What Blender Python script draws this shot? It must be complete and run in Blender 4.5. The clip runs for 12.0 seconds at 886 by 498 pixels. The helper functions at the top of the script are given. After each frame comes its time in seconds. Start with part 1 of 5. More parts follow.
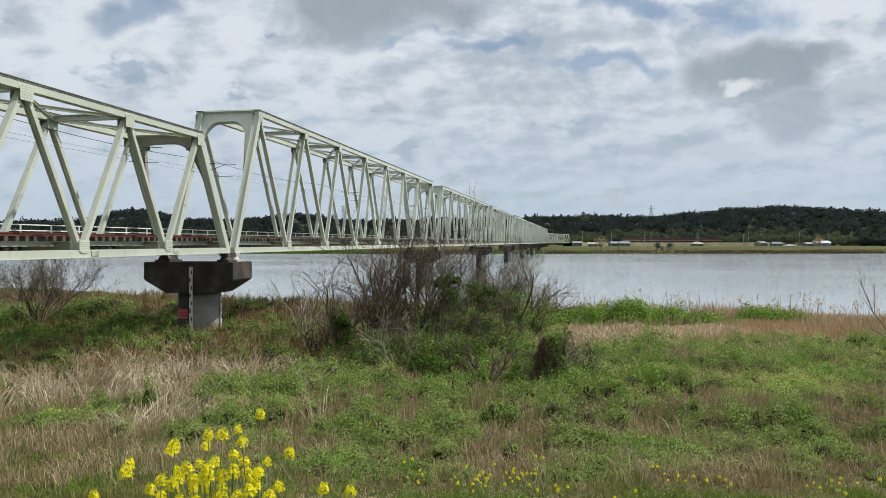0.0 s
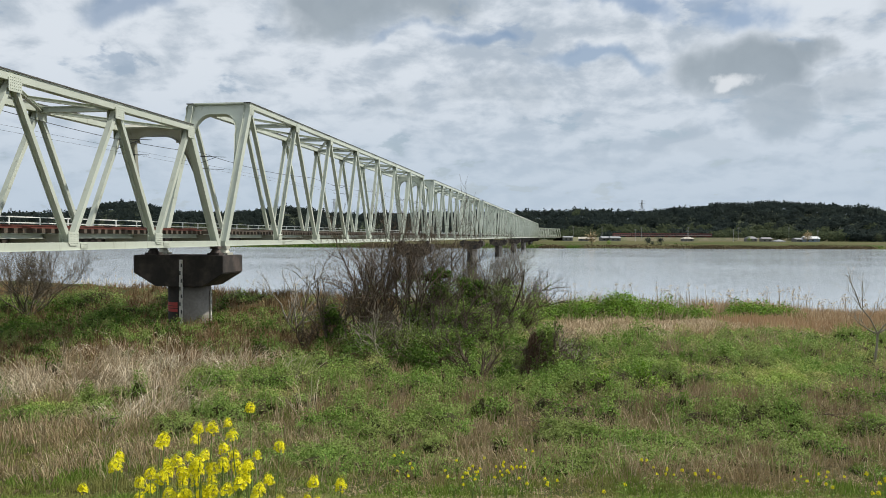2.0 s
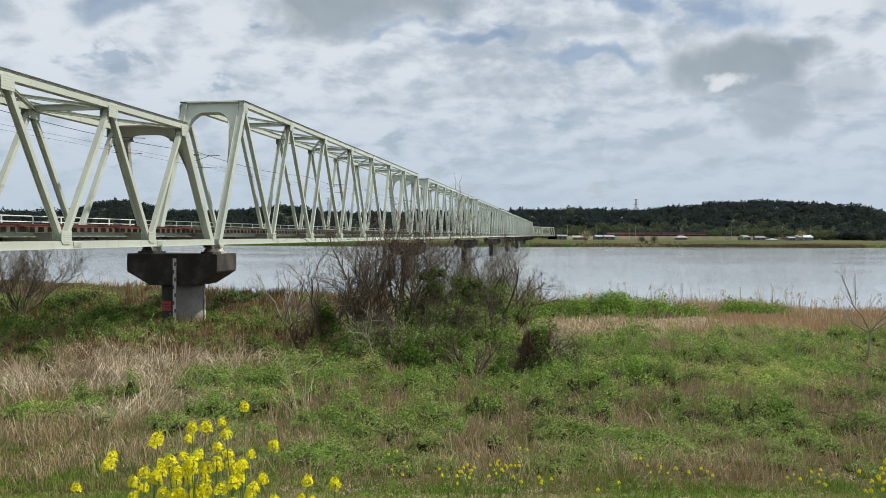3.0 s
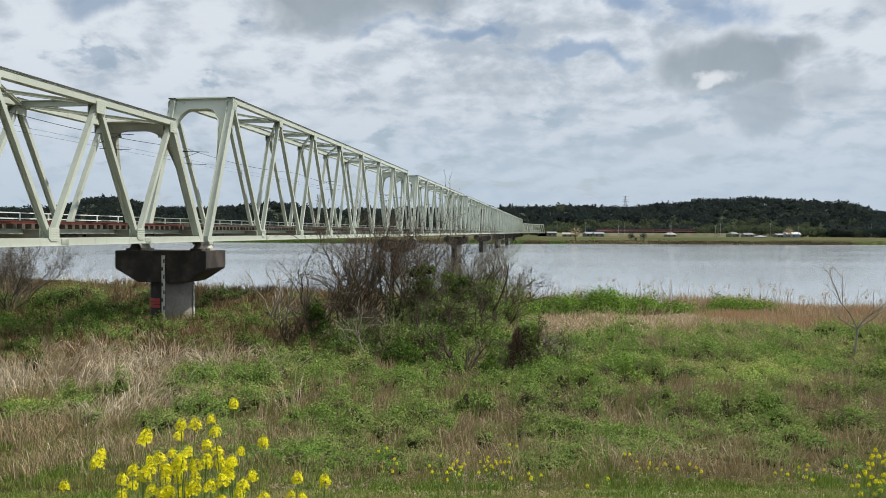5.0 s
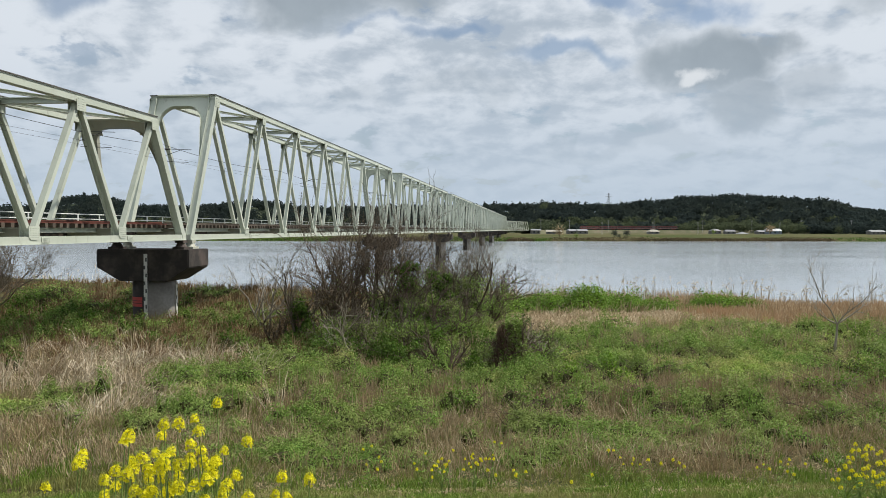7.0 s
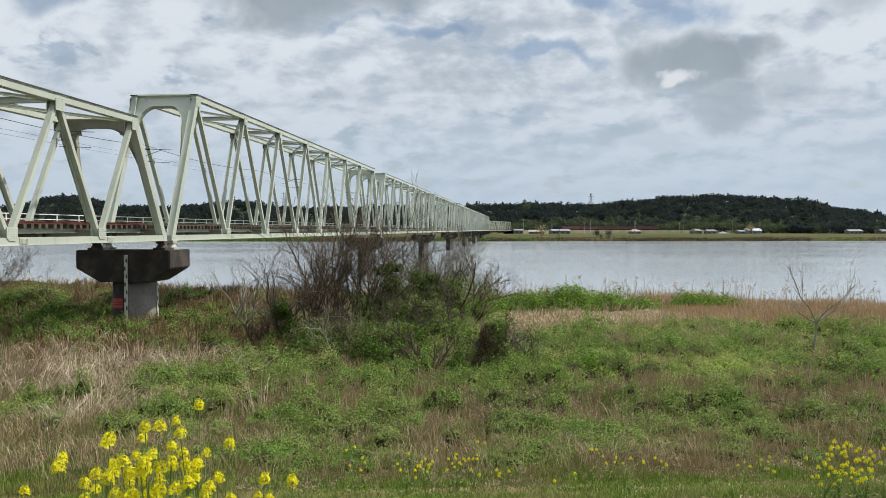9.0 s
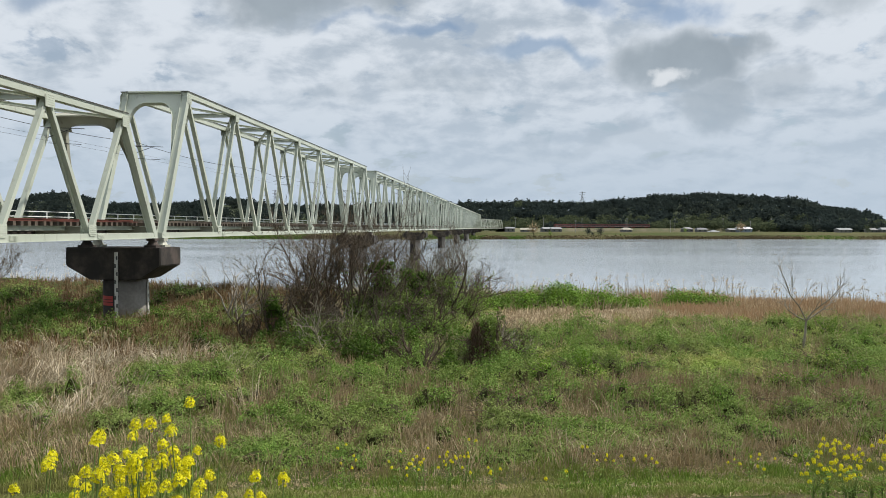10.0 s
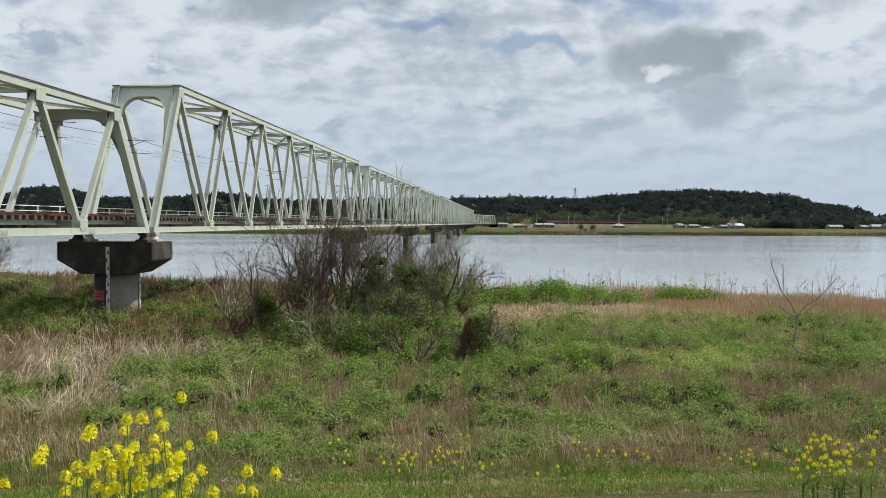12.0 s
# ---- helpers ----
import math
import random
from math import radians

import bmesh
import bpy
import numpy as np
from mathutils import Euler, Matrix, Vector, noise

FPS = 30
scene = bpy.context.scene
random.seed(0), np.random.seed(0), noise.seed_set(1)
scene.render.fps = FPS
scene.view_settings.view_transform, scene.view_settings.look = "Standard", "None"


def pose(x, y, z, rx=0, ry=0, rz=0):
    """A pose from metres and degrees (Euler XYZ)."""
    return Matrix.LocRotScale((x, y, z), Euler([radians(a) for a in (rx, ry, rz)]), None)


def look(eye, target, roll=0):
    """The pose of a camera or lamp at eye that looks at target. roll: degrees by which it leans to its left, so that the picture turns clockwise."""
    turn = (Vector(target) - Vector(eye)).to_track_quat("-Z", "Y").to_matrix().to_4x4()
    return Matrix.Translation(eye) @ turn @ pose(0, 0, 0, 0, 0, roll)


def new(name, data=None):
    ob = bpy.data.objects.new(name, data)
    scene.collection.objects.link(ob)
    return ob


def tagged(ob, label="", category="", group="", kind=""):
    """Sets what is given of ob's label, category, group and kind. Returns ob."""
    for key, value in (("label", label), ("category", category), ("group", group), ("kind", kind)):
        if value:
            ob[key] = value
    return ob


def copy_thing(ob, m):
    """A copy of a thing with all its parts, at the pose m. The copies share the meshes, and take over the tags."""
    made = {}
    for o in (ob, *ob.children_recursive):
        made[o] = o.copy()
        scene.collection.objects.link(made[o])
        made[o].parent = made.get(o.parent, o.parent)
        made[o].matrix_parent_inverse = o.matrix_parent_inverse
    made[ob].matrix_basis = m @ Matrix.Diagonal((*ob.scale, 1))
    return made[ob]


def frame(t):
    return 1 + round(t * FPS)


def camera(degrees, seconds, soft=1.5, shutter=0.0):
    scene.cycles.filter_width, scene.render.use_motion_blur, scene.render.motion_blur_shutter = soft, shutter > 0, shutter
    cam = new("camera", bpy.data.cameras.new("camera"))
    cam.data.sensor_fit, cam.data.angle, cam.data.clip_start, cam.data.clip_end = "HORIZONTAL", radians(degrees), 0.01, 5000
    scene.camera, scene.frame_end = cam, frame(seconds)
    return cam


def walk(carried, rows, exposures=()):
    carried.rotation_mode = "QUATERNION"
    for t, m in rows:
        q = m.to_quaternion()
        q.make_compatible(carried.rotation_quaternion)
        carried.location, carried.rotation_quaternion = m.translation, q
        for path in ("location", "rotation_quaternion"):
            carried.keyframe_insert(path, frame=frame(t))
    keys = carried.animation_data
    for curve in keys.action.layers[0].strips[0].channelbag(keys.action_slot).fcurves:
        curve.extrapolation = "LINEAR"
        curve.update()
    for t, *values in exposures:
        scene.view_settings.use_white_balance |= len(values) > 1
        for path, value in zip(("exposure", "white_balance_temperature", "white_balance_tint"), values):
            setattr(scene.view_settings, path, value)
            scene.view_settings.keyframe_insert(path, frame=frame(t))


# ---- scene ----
# Camera: it stands on the levee and pans a little to the right, held by hand.
EYE_Z = 7.3
cam = camera(58.5, 12.0, 0.5)
TURNS = [
    (0.0, 0.000, -0.502, 0.000), (0.5, -0.169, -0.499, 0.127), (1.0, -0.362, -0.623, 0.120),
    (1.5, -0.539, -0.820, -0.032), (2.0, -0.649, -0.936, -0.249), (2.5, -0.835, -0.971, -0.245),
    (3.0, -1.063, -1.031, -0.254), (5.0, -1.791, -1.252, -0.264), (5.5, -2.091, -1.247, -0.263),
    (6.0, -2.407, -1.304, -0.253), (6.5, -2.696, -1.389, -0.159), (8.5, -3.765, -1.438, -0.115),
    (9.0, -4.180, -1.403, -0.018), (9.5, -4.542, -1.428, 0.006), (10.0, -4.778, -1.557, -0.126),
    (10.5, -4.859, -1.663, -0.229), (11.0, -4.999, -1.734, -0.269), (11.5, -5.185, -1.791, -0.332),
    (12.0, -5.296, -1.886, -0.321)]
walk(cam, [(t, pose(0, 0, EYE_Z, 90 + pitch, roll, yaw)) for t, yaw, pitch, roll in TURNS])

# ------------------------------------------------------------------ light
SUN_AZ, SUN_EL = 80.0, 56.0          # degrees from +y towards +x, and above the horizon
scene.view_settings.exposure = 0.0


def link(tree, a, b):
    tree.links.new(a, b)


def put(tree, socket, value):
    """Link an output or set a value."""
    if isinstance(value, bpy.types.NodeSocket):
        tree.links.new(value, socket)
    else:
        socket.default_value = value


def maths(tree, op, a, b=0.0, c=0.0, clamp=False):
    n = tree.nodes.new("ShaderNodeMath")
    n.operation, n.use_clamp = op, clamp
    put(tree, n.inputs[0], a)
    put(tree, n.inputs[1], b)
    put(tree, n.inputs[2], c)
    return n.outputs[0]


def vmath(tree, op, a, b=(0, 0, 0)):
    n = tree.nodes.new("ShaderNodeVectorMath")
    n.operation = op
    put(tree, n.inputs[0], a)
    put(tree, n.inputs[1], b)
    return n.outputs["Value"] if op in ("LENGTH", "DISTANCE", "DOT_PRODUCT") else n.outputs["Vector"]


def noise_tex(tree, vec, scale, detail=4.0, rough=0.55, distortion=0.0):
    n = tree.nodes.new("ShaderNodeTexNoise")
    put(tree, n.inputs["Vector"], vec)
    n.inputs["Scale"].default_value, n.inputs["Detail"].default_value = scale, detail
    n.inputs["Roughness"].default_value, n.inputs["Distortion"].default_value = rough, distortion
    return n.outputs["Fac"]


def ramp(tree, fac, lo, hi, a=0.0, b=1.0, smooth=True):
    n = tree.nodes.new("ShaderNodeMapRange")
    n.interpolation_type = "SMOOTHSTEP" if smooth else "LINEAR"
    put(tree, n.inputs["Value"], fac)
    for i, v in zip((1, 2, 3, 4), (lo, hi, a, b)):
        n.inputs[i].default_value = v
    return n.outputs[0]


def mix(tree, fac, a, b, blend="MIX"):
    n = tree.nodes.new("ShaderNodeMix")
    n.data_type, n.blend_type = "RGBA", blend
    put(tree, n.inputs[0], fac)
    put(tree, n.inputs[6], (*a, 1) if isinstance(a, tuple) else a)
    put(tree, n.inputs[7], (*b, 1) if isinstance(b, tuple) else b)
    return n.outputs[2]


def toward(az, el):
    a, e = radians(az), radians(el)
    return Vector((math.sin(a) * math.cos(e), math.cos(a) * math.cos(e), math.sin(e)))


# Sky: clear air behind broken cloud, with two heavier grey clouds.
world = bpy.data.worlds.new("sky")
scene.world = world
world.use_nodes = True
wt = world.node_tree
wt.nodes.clear()
sky = wt.nodes.new("ShaderNodeTexSky")
sky.sky_type, sky.sun_disc = "NISHITA", False
sky.sun_elevation, sky.sun_rotation = radians(SUN_EL), radians(SUN_AZ)
sky.air_density, sky.dust_density, sky.ozone_density = 1.0, 1.5, 1.0
ray = wt.nodes.new("ShaderNodeTexCoord").outputs["Generated"]
split = wt.nodes.new("ShaderNodeSeparateXYZ")
put(wt, split.inputs[0], ray)
up = maths(wt, "MAXIMUM", split.outputs[2], 0.0)
flat = maths(wt, "ADD", up, 0.36)
join = wt.nodes.new("ShaderNodeCombineXYZ")
put(wt, join.inputs[0], maths(wt, "DIVIDE", split.outputs[0], flat))
put(wt, join.inputs[1], maths(wt, "DIVIDE", split.outputs[1], flat))
join.inputs[2].default_value = 3.7
deck = join.outputs[0]
big = noise_tex(wt, deck, 6.5, 12, 0.56, 0.2)
lee = noise_tex(wt, vmath(wt, "ADD", deck, (0.04, 0.03, 0.0)), 6.5, 12, 0.56, 0.2)
soft_n = noise_tex(wt, vmath(wt, "ADD", deck, (9.1, 7.7, 2.0)), 2.2, 5, 0.5)
wisp = noise_tex(wt, ray, 9.0, 7, 0.62)
cover = ramp(wt, big, 0.28, 0.42)
relief = maths(wt, "ADD", maths(wt, "MULTIPLY", maths(wt, "SUBTRACT", lee, big), 1.7), maths(wt, "MULTIPLY", soft_n, 0.7))
shade = ramp(wt, relief, 0.16, 0.66)
jitter = wt.nodes.new("ShaderNodeTexNoise")
put(wt, jitter.inputs["Vector"], ray)
jitter.inputs["Scale"].default_value, jitter.inputs["Detail"].default_value = 7.0, 6.0
bent = vmath(wt, "ADD", ray, vmath(wt, "MULTIPLY", vmath(wt, "SUBTRACT", jitter.outputs["Color"], (0.5, 0.5, 0.5)), (0.26, 0.26, 0.16)))
wisp_n = wt.nodes.new("ShaderNodeTexNoise")
put(wt, wisp_n.inputs["Vector"], ray)
wisp_n.inputs["Scale"].default_value, wisp_n.inputs["Detail"].default_value = 15.0, 8.0
heavy = 0.0
for az, el, wide, tall, depth in ((-8.0, 16.9, 0.20, 0.055, 0.95), (22.0, 11.3, 0.11, 0.056, 1.0), (26.0, 12.4, 0.07, 0.028, 0.95), (24.0, 8.7, 0.065, 0.032, 0.8), (28.5, 9.0, 0.06, 0.035, 0.45), (5.0, 9.5, 0.08, 0.02, 0.25), (17.0, 6.2, 0.16, 0.014, 0.3), (34.0, 15.5, 0.08, 0.05, 0.6), (-4.0, 8.6, 0.08, 0.015, 0.2)):
    d = vmath(wt, "MULTIPLY", vmath(wt, "SUBTRACT", bent, tuple(toward(az, el))), (1 / wide, 1 / wide, 1 / tall))
    heavy = maths(wt, "MAXIMUM", heavy, ramp(wt, vmath(wt, "LENGTH", d), 1.0, 0.45, 0.0, depth))
bright = mix(wt, shade, (0.70, 0.755, 0.82), (0.44, 0.51, 0.59))
cloud = mix(wt, heavy, bright, mix(wt, wisp, (0.25, 0.30, 0.35), (0.415, 0.48, 0.535)))
ragged = vmath(wt, "ADD", ray, vmath(wt, "MULTIPLY", vmath(wt, "SUBTRACT", wisp_n.outputs["Color"], (0.5, 0.5, 0.5)), (0.17, 0.17, 0.11)))
puff = ramp(wt, vmath(wt, "LENGTH", vmath(wt, "MULTIPLY", vmath(wt, "SUBTRACT", ragged, tuple(toward(21.4, 10.5))), (1 / 0.05, 1 / 0.05, 1 / 0.025))), 0.95, 0.5, 0.0, 0.95)
cloud = mix(wt, puff, cloud, mix(wt, shade, (0.76, 0.79, 0.82), (0.64, 0.68, 0.73)))
haze = ramp(wt, up, 0.02, 0.23, 1.0, 0.0)
cloud = mix(wt, maths(wt, "MULTIPLY", haze, 0.85), cloud, (0.485, 0.58, 0.685))
gap = 0.0
for az, el, wide, tall, depth in ((15.4, 15.6, 0.09, 0.018, 0.85), (22.4, 15.6, 0.05, 0.032, 0.85), (11.9, 11.6, 0.10, 0.016, 0.8), (2.7, 13.5, 0.08, 0.016, 0.8), (-2.0, 14.2, 0.05, 0.014, 0.7), (-21.0, 15.2, 0.07, 0.024, 0.7)):
    d = vmath(wt, "MULTIPLY", vmath(wt, "SUBTRACT", bent, tuple(toward(az, el))), (1 / wide, 1 / wide, 1 / tall))
    gap = maths(wt, "MAXIMUM", gap, ramp(wt, vmath(wt, "LENGTH", d), 1.0, 0.3, 0.0, depth))
cover = maths(wt, "MULTIPLY", maths(wt, "MAXIMUM", cover, 0.55), maths(wt, "SUBTRACT", 1.0, gap))
cover = maths(wt, "MAXIMUM", cover, maths(wt, "MAXIMUM", heavy, maths(wt, "MULTIPLY", haze, 0.85)))
bg_air, bg_cloud = wt.nodes.new("ShaderNodeBackground"), wt.nodes.new("ShaderNodeBackground")
put(wt, bg_air.inputs[0], sky.outputs[0])
bg_air.inputs[1].default_value = 0.10
put(wt, bg_cloud.inputs[0], cloud)
bg_cloud.inputs[1].default_value = 1.0
both = wt.nodes.new("ShaderNodeMixShader")
put(wt, both.inputs[0], cover)
link(wt, bg_air.outputs[0], both.inputs[1])
link(wt, bg_cloud.outputs[0], both.inputs[2])
link(wt, both.outputs[0], wt.nodes.new("ShaderNodeOutputWorld").inputs[0])

sun = new("sun", bpy.data.lights.new("sun", "SUN"))
sun.data.energy, sun.data.angle, sun.data.color = 5.0, radians(1.5), (1.0, 0.95, 0.86)
sun.matrix_world = look(toward(SUN_AZ, SUN_EL) * 200, (0, 0, 0))


# ------------------------------------------------------------------ materials
def material(name, rough=0.7, metal=0.0):
    m = bpy.data.materials.new(name)
    m.use_nodes = True
    t = m.node_tree
    b = t.nodes["Principled BSDF"]
    b.inputs["Roughness"].default_value, b.inputs["Metallic"].default_value = rough, metal
    return m, t, b


def world_place(tree):
    return tree.nodes.new("ShaderNodeNewGeometry").outputs["Position"]


def island(tree):
    return tree.nodes.new("ShaderNodeNewGeometry").outputs["Random Per Island"]


def bumped(tree, bsdf, height, strength, dist):
    n = tree.nodes.new("ShaderNodeBump")
    n.inputs["Strength"].default_value, n.inputs["Distance"].default_value = strength, dist
    put(tree, n.inputs["Height"], height)
    link(tree, n.outputs[0], bsdf.inputs["Normal"])


def plain(name, a, b, scale, rough=0.7, metal=0.0, bump=0.3, dist=0.02, third=None):
    """Two tones over coarse and fine noise, with relief."""
    m, t, s = material(name, rough, metal)
    p = world_place(t)
    n1, n2 = noise_tex(t, p, scale, 6), noise_tex(t, p, scale * 9, 5)
    c = mix(t, ramp(t, n1, 0.32, 0.68), a, b)
    c = mix(t, ramp(t, n2, 0.3, 0.7, 0.0, 0.35), c, third or tuple(0.55 * v for v in a))
    put(t, s.inputs["Base Color"], c)
    bumped(t, s, n2, bump, dist)
    return m


def leafy(name, tones, through_light=0.35, rough=0.55, patch=0.12):
    """Leaves or stalks: the tone changes from piece to piece and from patch to patch."""
    m, t, s = material(name, rough)
    r = island(t)
    c = mix(t, ramp(t, r, 0.1, 0.7), tones[0], tones[1])
    c = mix(t, ramp(t, r, 0.7, 1.0), c, tones[2])
    n = noise_tex(t, world_place(t), patch, 5, 0.6)
    c = mix(t, ramp(t, n, 0.40, 0.62, 0.0, 0.7), c, tones[3])
    c = mix(t, ramp(t, noise_tex(t, world_place(t), patch * 3.1, 4), 0.5, 0.75, 0.0, 0.35), c, tuple(0.6 * v for v in tones[0]))
    put(t, s.inputs["Base Color"], c)
    s.inputs["Specular IOR Level"].default_value = 0.08
    tr = t.nodes.new("ShaderNodeBsdfTranslucent")
    put(t, tr.inputs[0], c)
    mx = t.nodes.new("ShaderNodeMixShader")
    mx.inputs[0].default_value = through_light
    link(t, s.outputs[0], mx.inputs[1])
    link(t, tr.outputs[0], mx.inputs[2])
    link(t, mx.outputs[0], t.nodes["Material Output"].inputs[0])
    return m


def steel_paint(name, tone, dark, rust=0.3):
    m, t, s = material(name, 0.45)
    p = world_place(t)
    stretched = vmath(t, "MULTIPLY", p, (1.0, 1.0, 0.18))
    big_n, streak, fine_n = noise_tex(t, p, 0.25, 5), noise_tex(t, stretched, 3.2, 6, 0.65), noise_tex(t, p, 14.0, 4)
    c = mix(t, ramp(t, big_n, 0.35, 0.7, 0.0, 0.7), tone, dark)
    c = mix(t, ramp(t, streak, 0.56, 0.78, 0.0, 0.6), c, (0.20, 0.18, 0.14))
    c = mix(t, ramp(t, noise_tex(t, p, 2.1, 7, 0.7), 0.64, 0.76, 0.0, rust), c, (0.16, 0.075, 0.035))
    put(t, s.inputs["Base Color"], c)
    put(t, s.inputs["Roughness"], ramp(t, fine_n, 0.3, 0.7, 0.38, 0.6))
    bumped(t, s, fine_n, 0.15, 0.01)
    return m


M_PAINT = steel_paint("pale_green_paint", (0.50, 0.535, 0.455), (0.39, 0.425, 0.355), 0.45)
M_WHITE = steel_paint("white_railing_paint", (0.72, 0.73, 0.71), (0.6, 0.62, 0.6), 0.15)
M_RUST = plain("rusty_steel", (0.10, 0.03, 0.02), (0.16, 0.044, 0.028), 1.7, 0.75, 0.2)
M_TIE = plain("creosoted_timber", (0.062, 0.048, 0.036), (0.125, 0.096, 0.07), 2.1, 0.85)
M_TOP_DARK = plain("dark_top_plate", (0.05, 0.048, 0.042), (0.09, 0.085, 0.07), 1.2, 0.8)
# stained floor steel; its darker tone also paints the shaded low portal
M_STRINGER = steel_paint("stained_and_shaded_steel", (0.40, 0.40, 0.33), (0.24, 0.22, 0.17), 0.6)
M_WIRE = plain("dark_wire", (0.05, 0.055, 0.06), (0.08, 0.08, 0.085), 3.0, 0.5, 0.6)
M_CONC = plain("weathered_concrete", (0.30, 0.285, 0.26), (0.21, 0.195, 0.175), 0.7, 0.9, 0, 0.35, 0.03, (0.13, 0.11, 0.09))
M_BARK = plain("grey_bark", (0.085, 0.068, 0.046), (0.15, 0.122, 0.085), 2.4, 0.9)
M_BARK_PALE = plain("pale_dead_bark", (0.22, 0.19, 0.145), (0.31, 0.28, 0.22), 2.4, 0.9)
M_BARK_BLEACHED = plain("bleached_dead_wood", (0.27, 0.24, 0.18), (0.36, 0.325, 0.25), 2.4, 0.9)
M_BARK_RED = plain("reddish_twigs", (0.08, 0.058, 0.038), (0.125, 0.092, 0.06), 2.0, 0.9)


def stained_cap_material():
    m, t, s = material("dark_stain_and_shade", 0.85)
    p = world_place(t)
    drip = noise_tex(t, vmath(t, "MULTIPLY", p, (1.0, 1.0, 0.15)), 2.2, 7, 0.65)
    c = mix(t, ramp(t, noise_tex(t, p, 0.9, 7, 0.6), 0.42, 0.72), (0.026, 0.022, 0.019), (0.085, 0.065, 0.055))
    c = mix(t, ramp(t, drip, 0.5, 0.75, 0.0, 0.7), c, (0.016, 0.014, 0.013))
    put(t, s.inputs["Base Color"], c)
    bumped(t, s, noise_tex(t, p, 12, 5), 0.4, 0.02)
    return m


# stained cap; also the painted shade on the column and far stringer
M_CAP = stained_cap_material()


def ground_material():
    m, t, s = material("riverside_soil_and_thatch", 0.95)
    s.inputs["Specular IOR Level"].default_value = 0.05
    p = world_place(t)
    a, b, c3 = noise_tex(t, p, 0.11, 6, 0.6), noise_tex(t, p, 0.9, 8, 0.65), noise_tex(t, p, 9.0, 6, 0.7)
    c = mix(t, ramp(t, a, 0.4, 0.6), (0.05, 0.062, 0.018), (0.10, 0.075, 0.042))
    c = mix(t, ramp(t, b, 0.42, 0.66), c, (0.04, 0.055, 0.015))
    c = mix(t, ramp(t, c3, 0.45, 0.75, 0.0, 0.7), c, (0.17, 0.135, 0.08))
    c = mix(t, ramp(t, noise_tex(t, p, 21.0, 4), 0.3, 0.48, 0.7, 0.0), c, (0.028, 0.026, 0.014))
    yy = t.nodes.new("ShaderNodeSeparateXYZ")
    put(t, yy.inputs[0], p)
    stripes = noise_tex(t, vmath(t, "MULTIPLY", p, (0.012, 0.10, 1.0)), 1.0, 6, 0.6)
    far = mix(t, ramp(t, stripes, 0.40, 0.62), (0.058, 0.072, 0.026), (0.11, 0.094, 0.05))
    c = mix(t, ramp(t, yy.outputs[1], 200.0, 400.0), c, far)
    put(t, s.inputs["Base Color"], c)
    bumped(t, s, maths(t, "ADD", b, c3), 0.8, 0.08)
    return m


def water_material():
    m, t, s = material("river_water", 0.08)
    p = world_place(t)
    tone = mix(t, noise_tex(t, p, 0.02, 4), (0.30, 0.335, 0.36), (0.33, 0.36, 0.385))
    put(t, s.inputs["Base Color"], tone)
    s.inputs["IOR"].default_value = 1.333
    w1 = noise_tex(t, vmath(t, "MULTIPLY", p, (0.7, 1.0, 1.0)), 0.9, 3, 0.55, 0.4)
    w2 = noise_tex(t, vmath(t, "MULTIPLY", p, (0.3, 1.0, 1.0)), 0.03, 3)
    put(t, s.inputs["Roughness"], ramp(t, w2, 0.3, 0.7, 0.10, 0.15))
    bumped(t, s, w1, 0.32, 0.10)
    return m


M_GROUND, M_WATER = ground_material(), water_material()
M_GRASS = leafy("short_green_grass", ((0.11, 0.18, 0.028), (0.17, 0.26, 0.045), (0.26, 0.32, 0.08), (0.27, 0.24, 0.10)), 0.3, patch=0.5)
M_WEED = leafy("green_weed_leaves", ((0.12, 0.21, 0.04), (0.185, 0.295, 0.06), (0.26, 0.36, 0.09), (0.235, 0.27, 0.09)), 0.3, patch=0.45)
M_BRAMBLE = leafy("bright_bramble_leaves", ((0.105, 0.20, 0.022), (0.175, 0.30, 0.036), (0.26, 0.38, 0.07), (0.085, 0.15, 0.024)), 0.3, patch=0.4)
M_IVY = leafy("dark_ivy_leaves", ((0.045, 0.09, 0.014), (0.09, 0.165, 0.025), (0.17, 0.25, 0.05), (0.065, 0.11, 0.022)), 0.3, 0.6, 0.5)
M_SPRING = leafy("young_spring_leaves", ((0.215, 0.315, 0.06), (0.305, 0.41, 0.09), (0.4, 0.47, 0.14), (0.41, 0.375, 0.16)), 0.3, patch=0.6)
M_DRY = leafy("dry_brown_stalks", ((0.26, 0.2, 0.115), (0.42, 0.34, 0.21), (0.6, 0.51, 0.35), (0.3, 0.23, 0.135)), 0.25, 0.8, 0.35)
M_RUSSET = leafy("russet_dead_stalks", ((0.25, 0.18, 0.11), (0.4, 0.305, 0.19), (0.56, 0.45, 0.3), (0.24, 0.165, 0.095)), 0.2, 0.8, 0.6)
M_THATCH = leafy("tan_thatch", ((0.27, 0.205, 0.115), (0.42, 0.34, 0.21), (0.58, 0.5, 0.35), (0.29, 0.22, 0.12)), 0.2, 0.8, 0.5)
M_DEAD_VINE = leafy("dead_vine_brown", ((0.07, 0.045, 0.03), (0.14, 0.09, 0.06), (0.27, 0.20, 0.14), (0.10, 0.065, 0.042)), 0.1, 0.9, 1.5)
M_FAR_REED = leafy("dark_brown_far_reeds", ((0.10, 0.075, 0.04), (0.15, 0.115, 0.065), (0.20, 0.16, 0.095), (0.08, 0.065, 0.035)), 0.1, 0.9, 0.05)
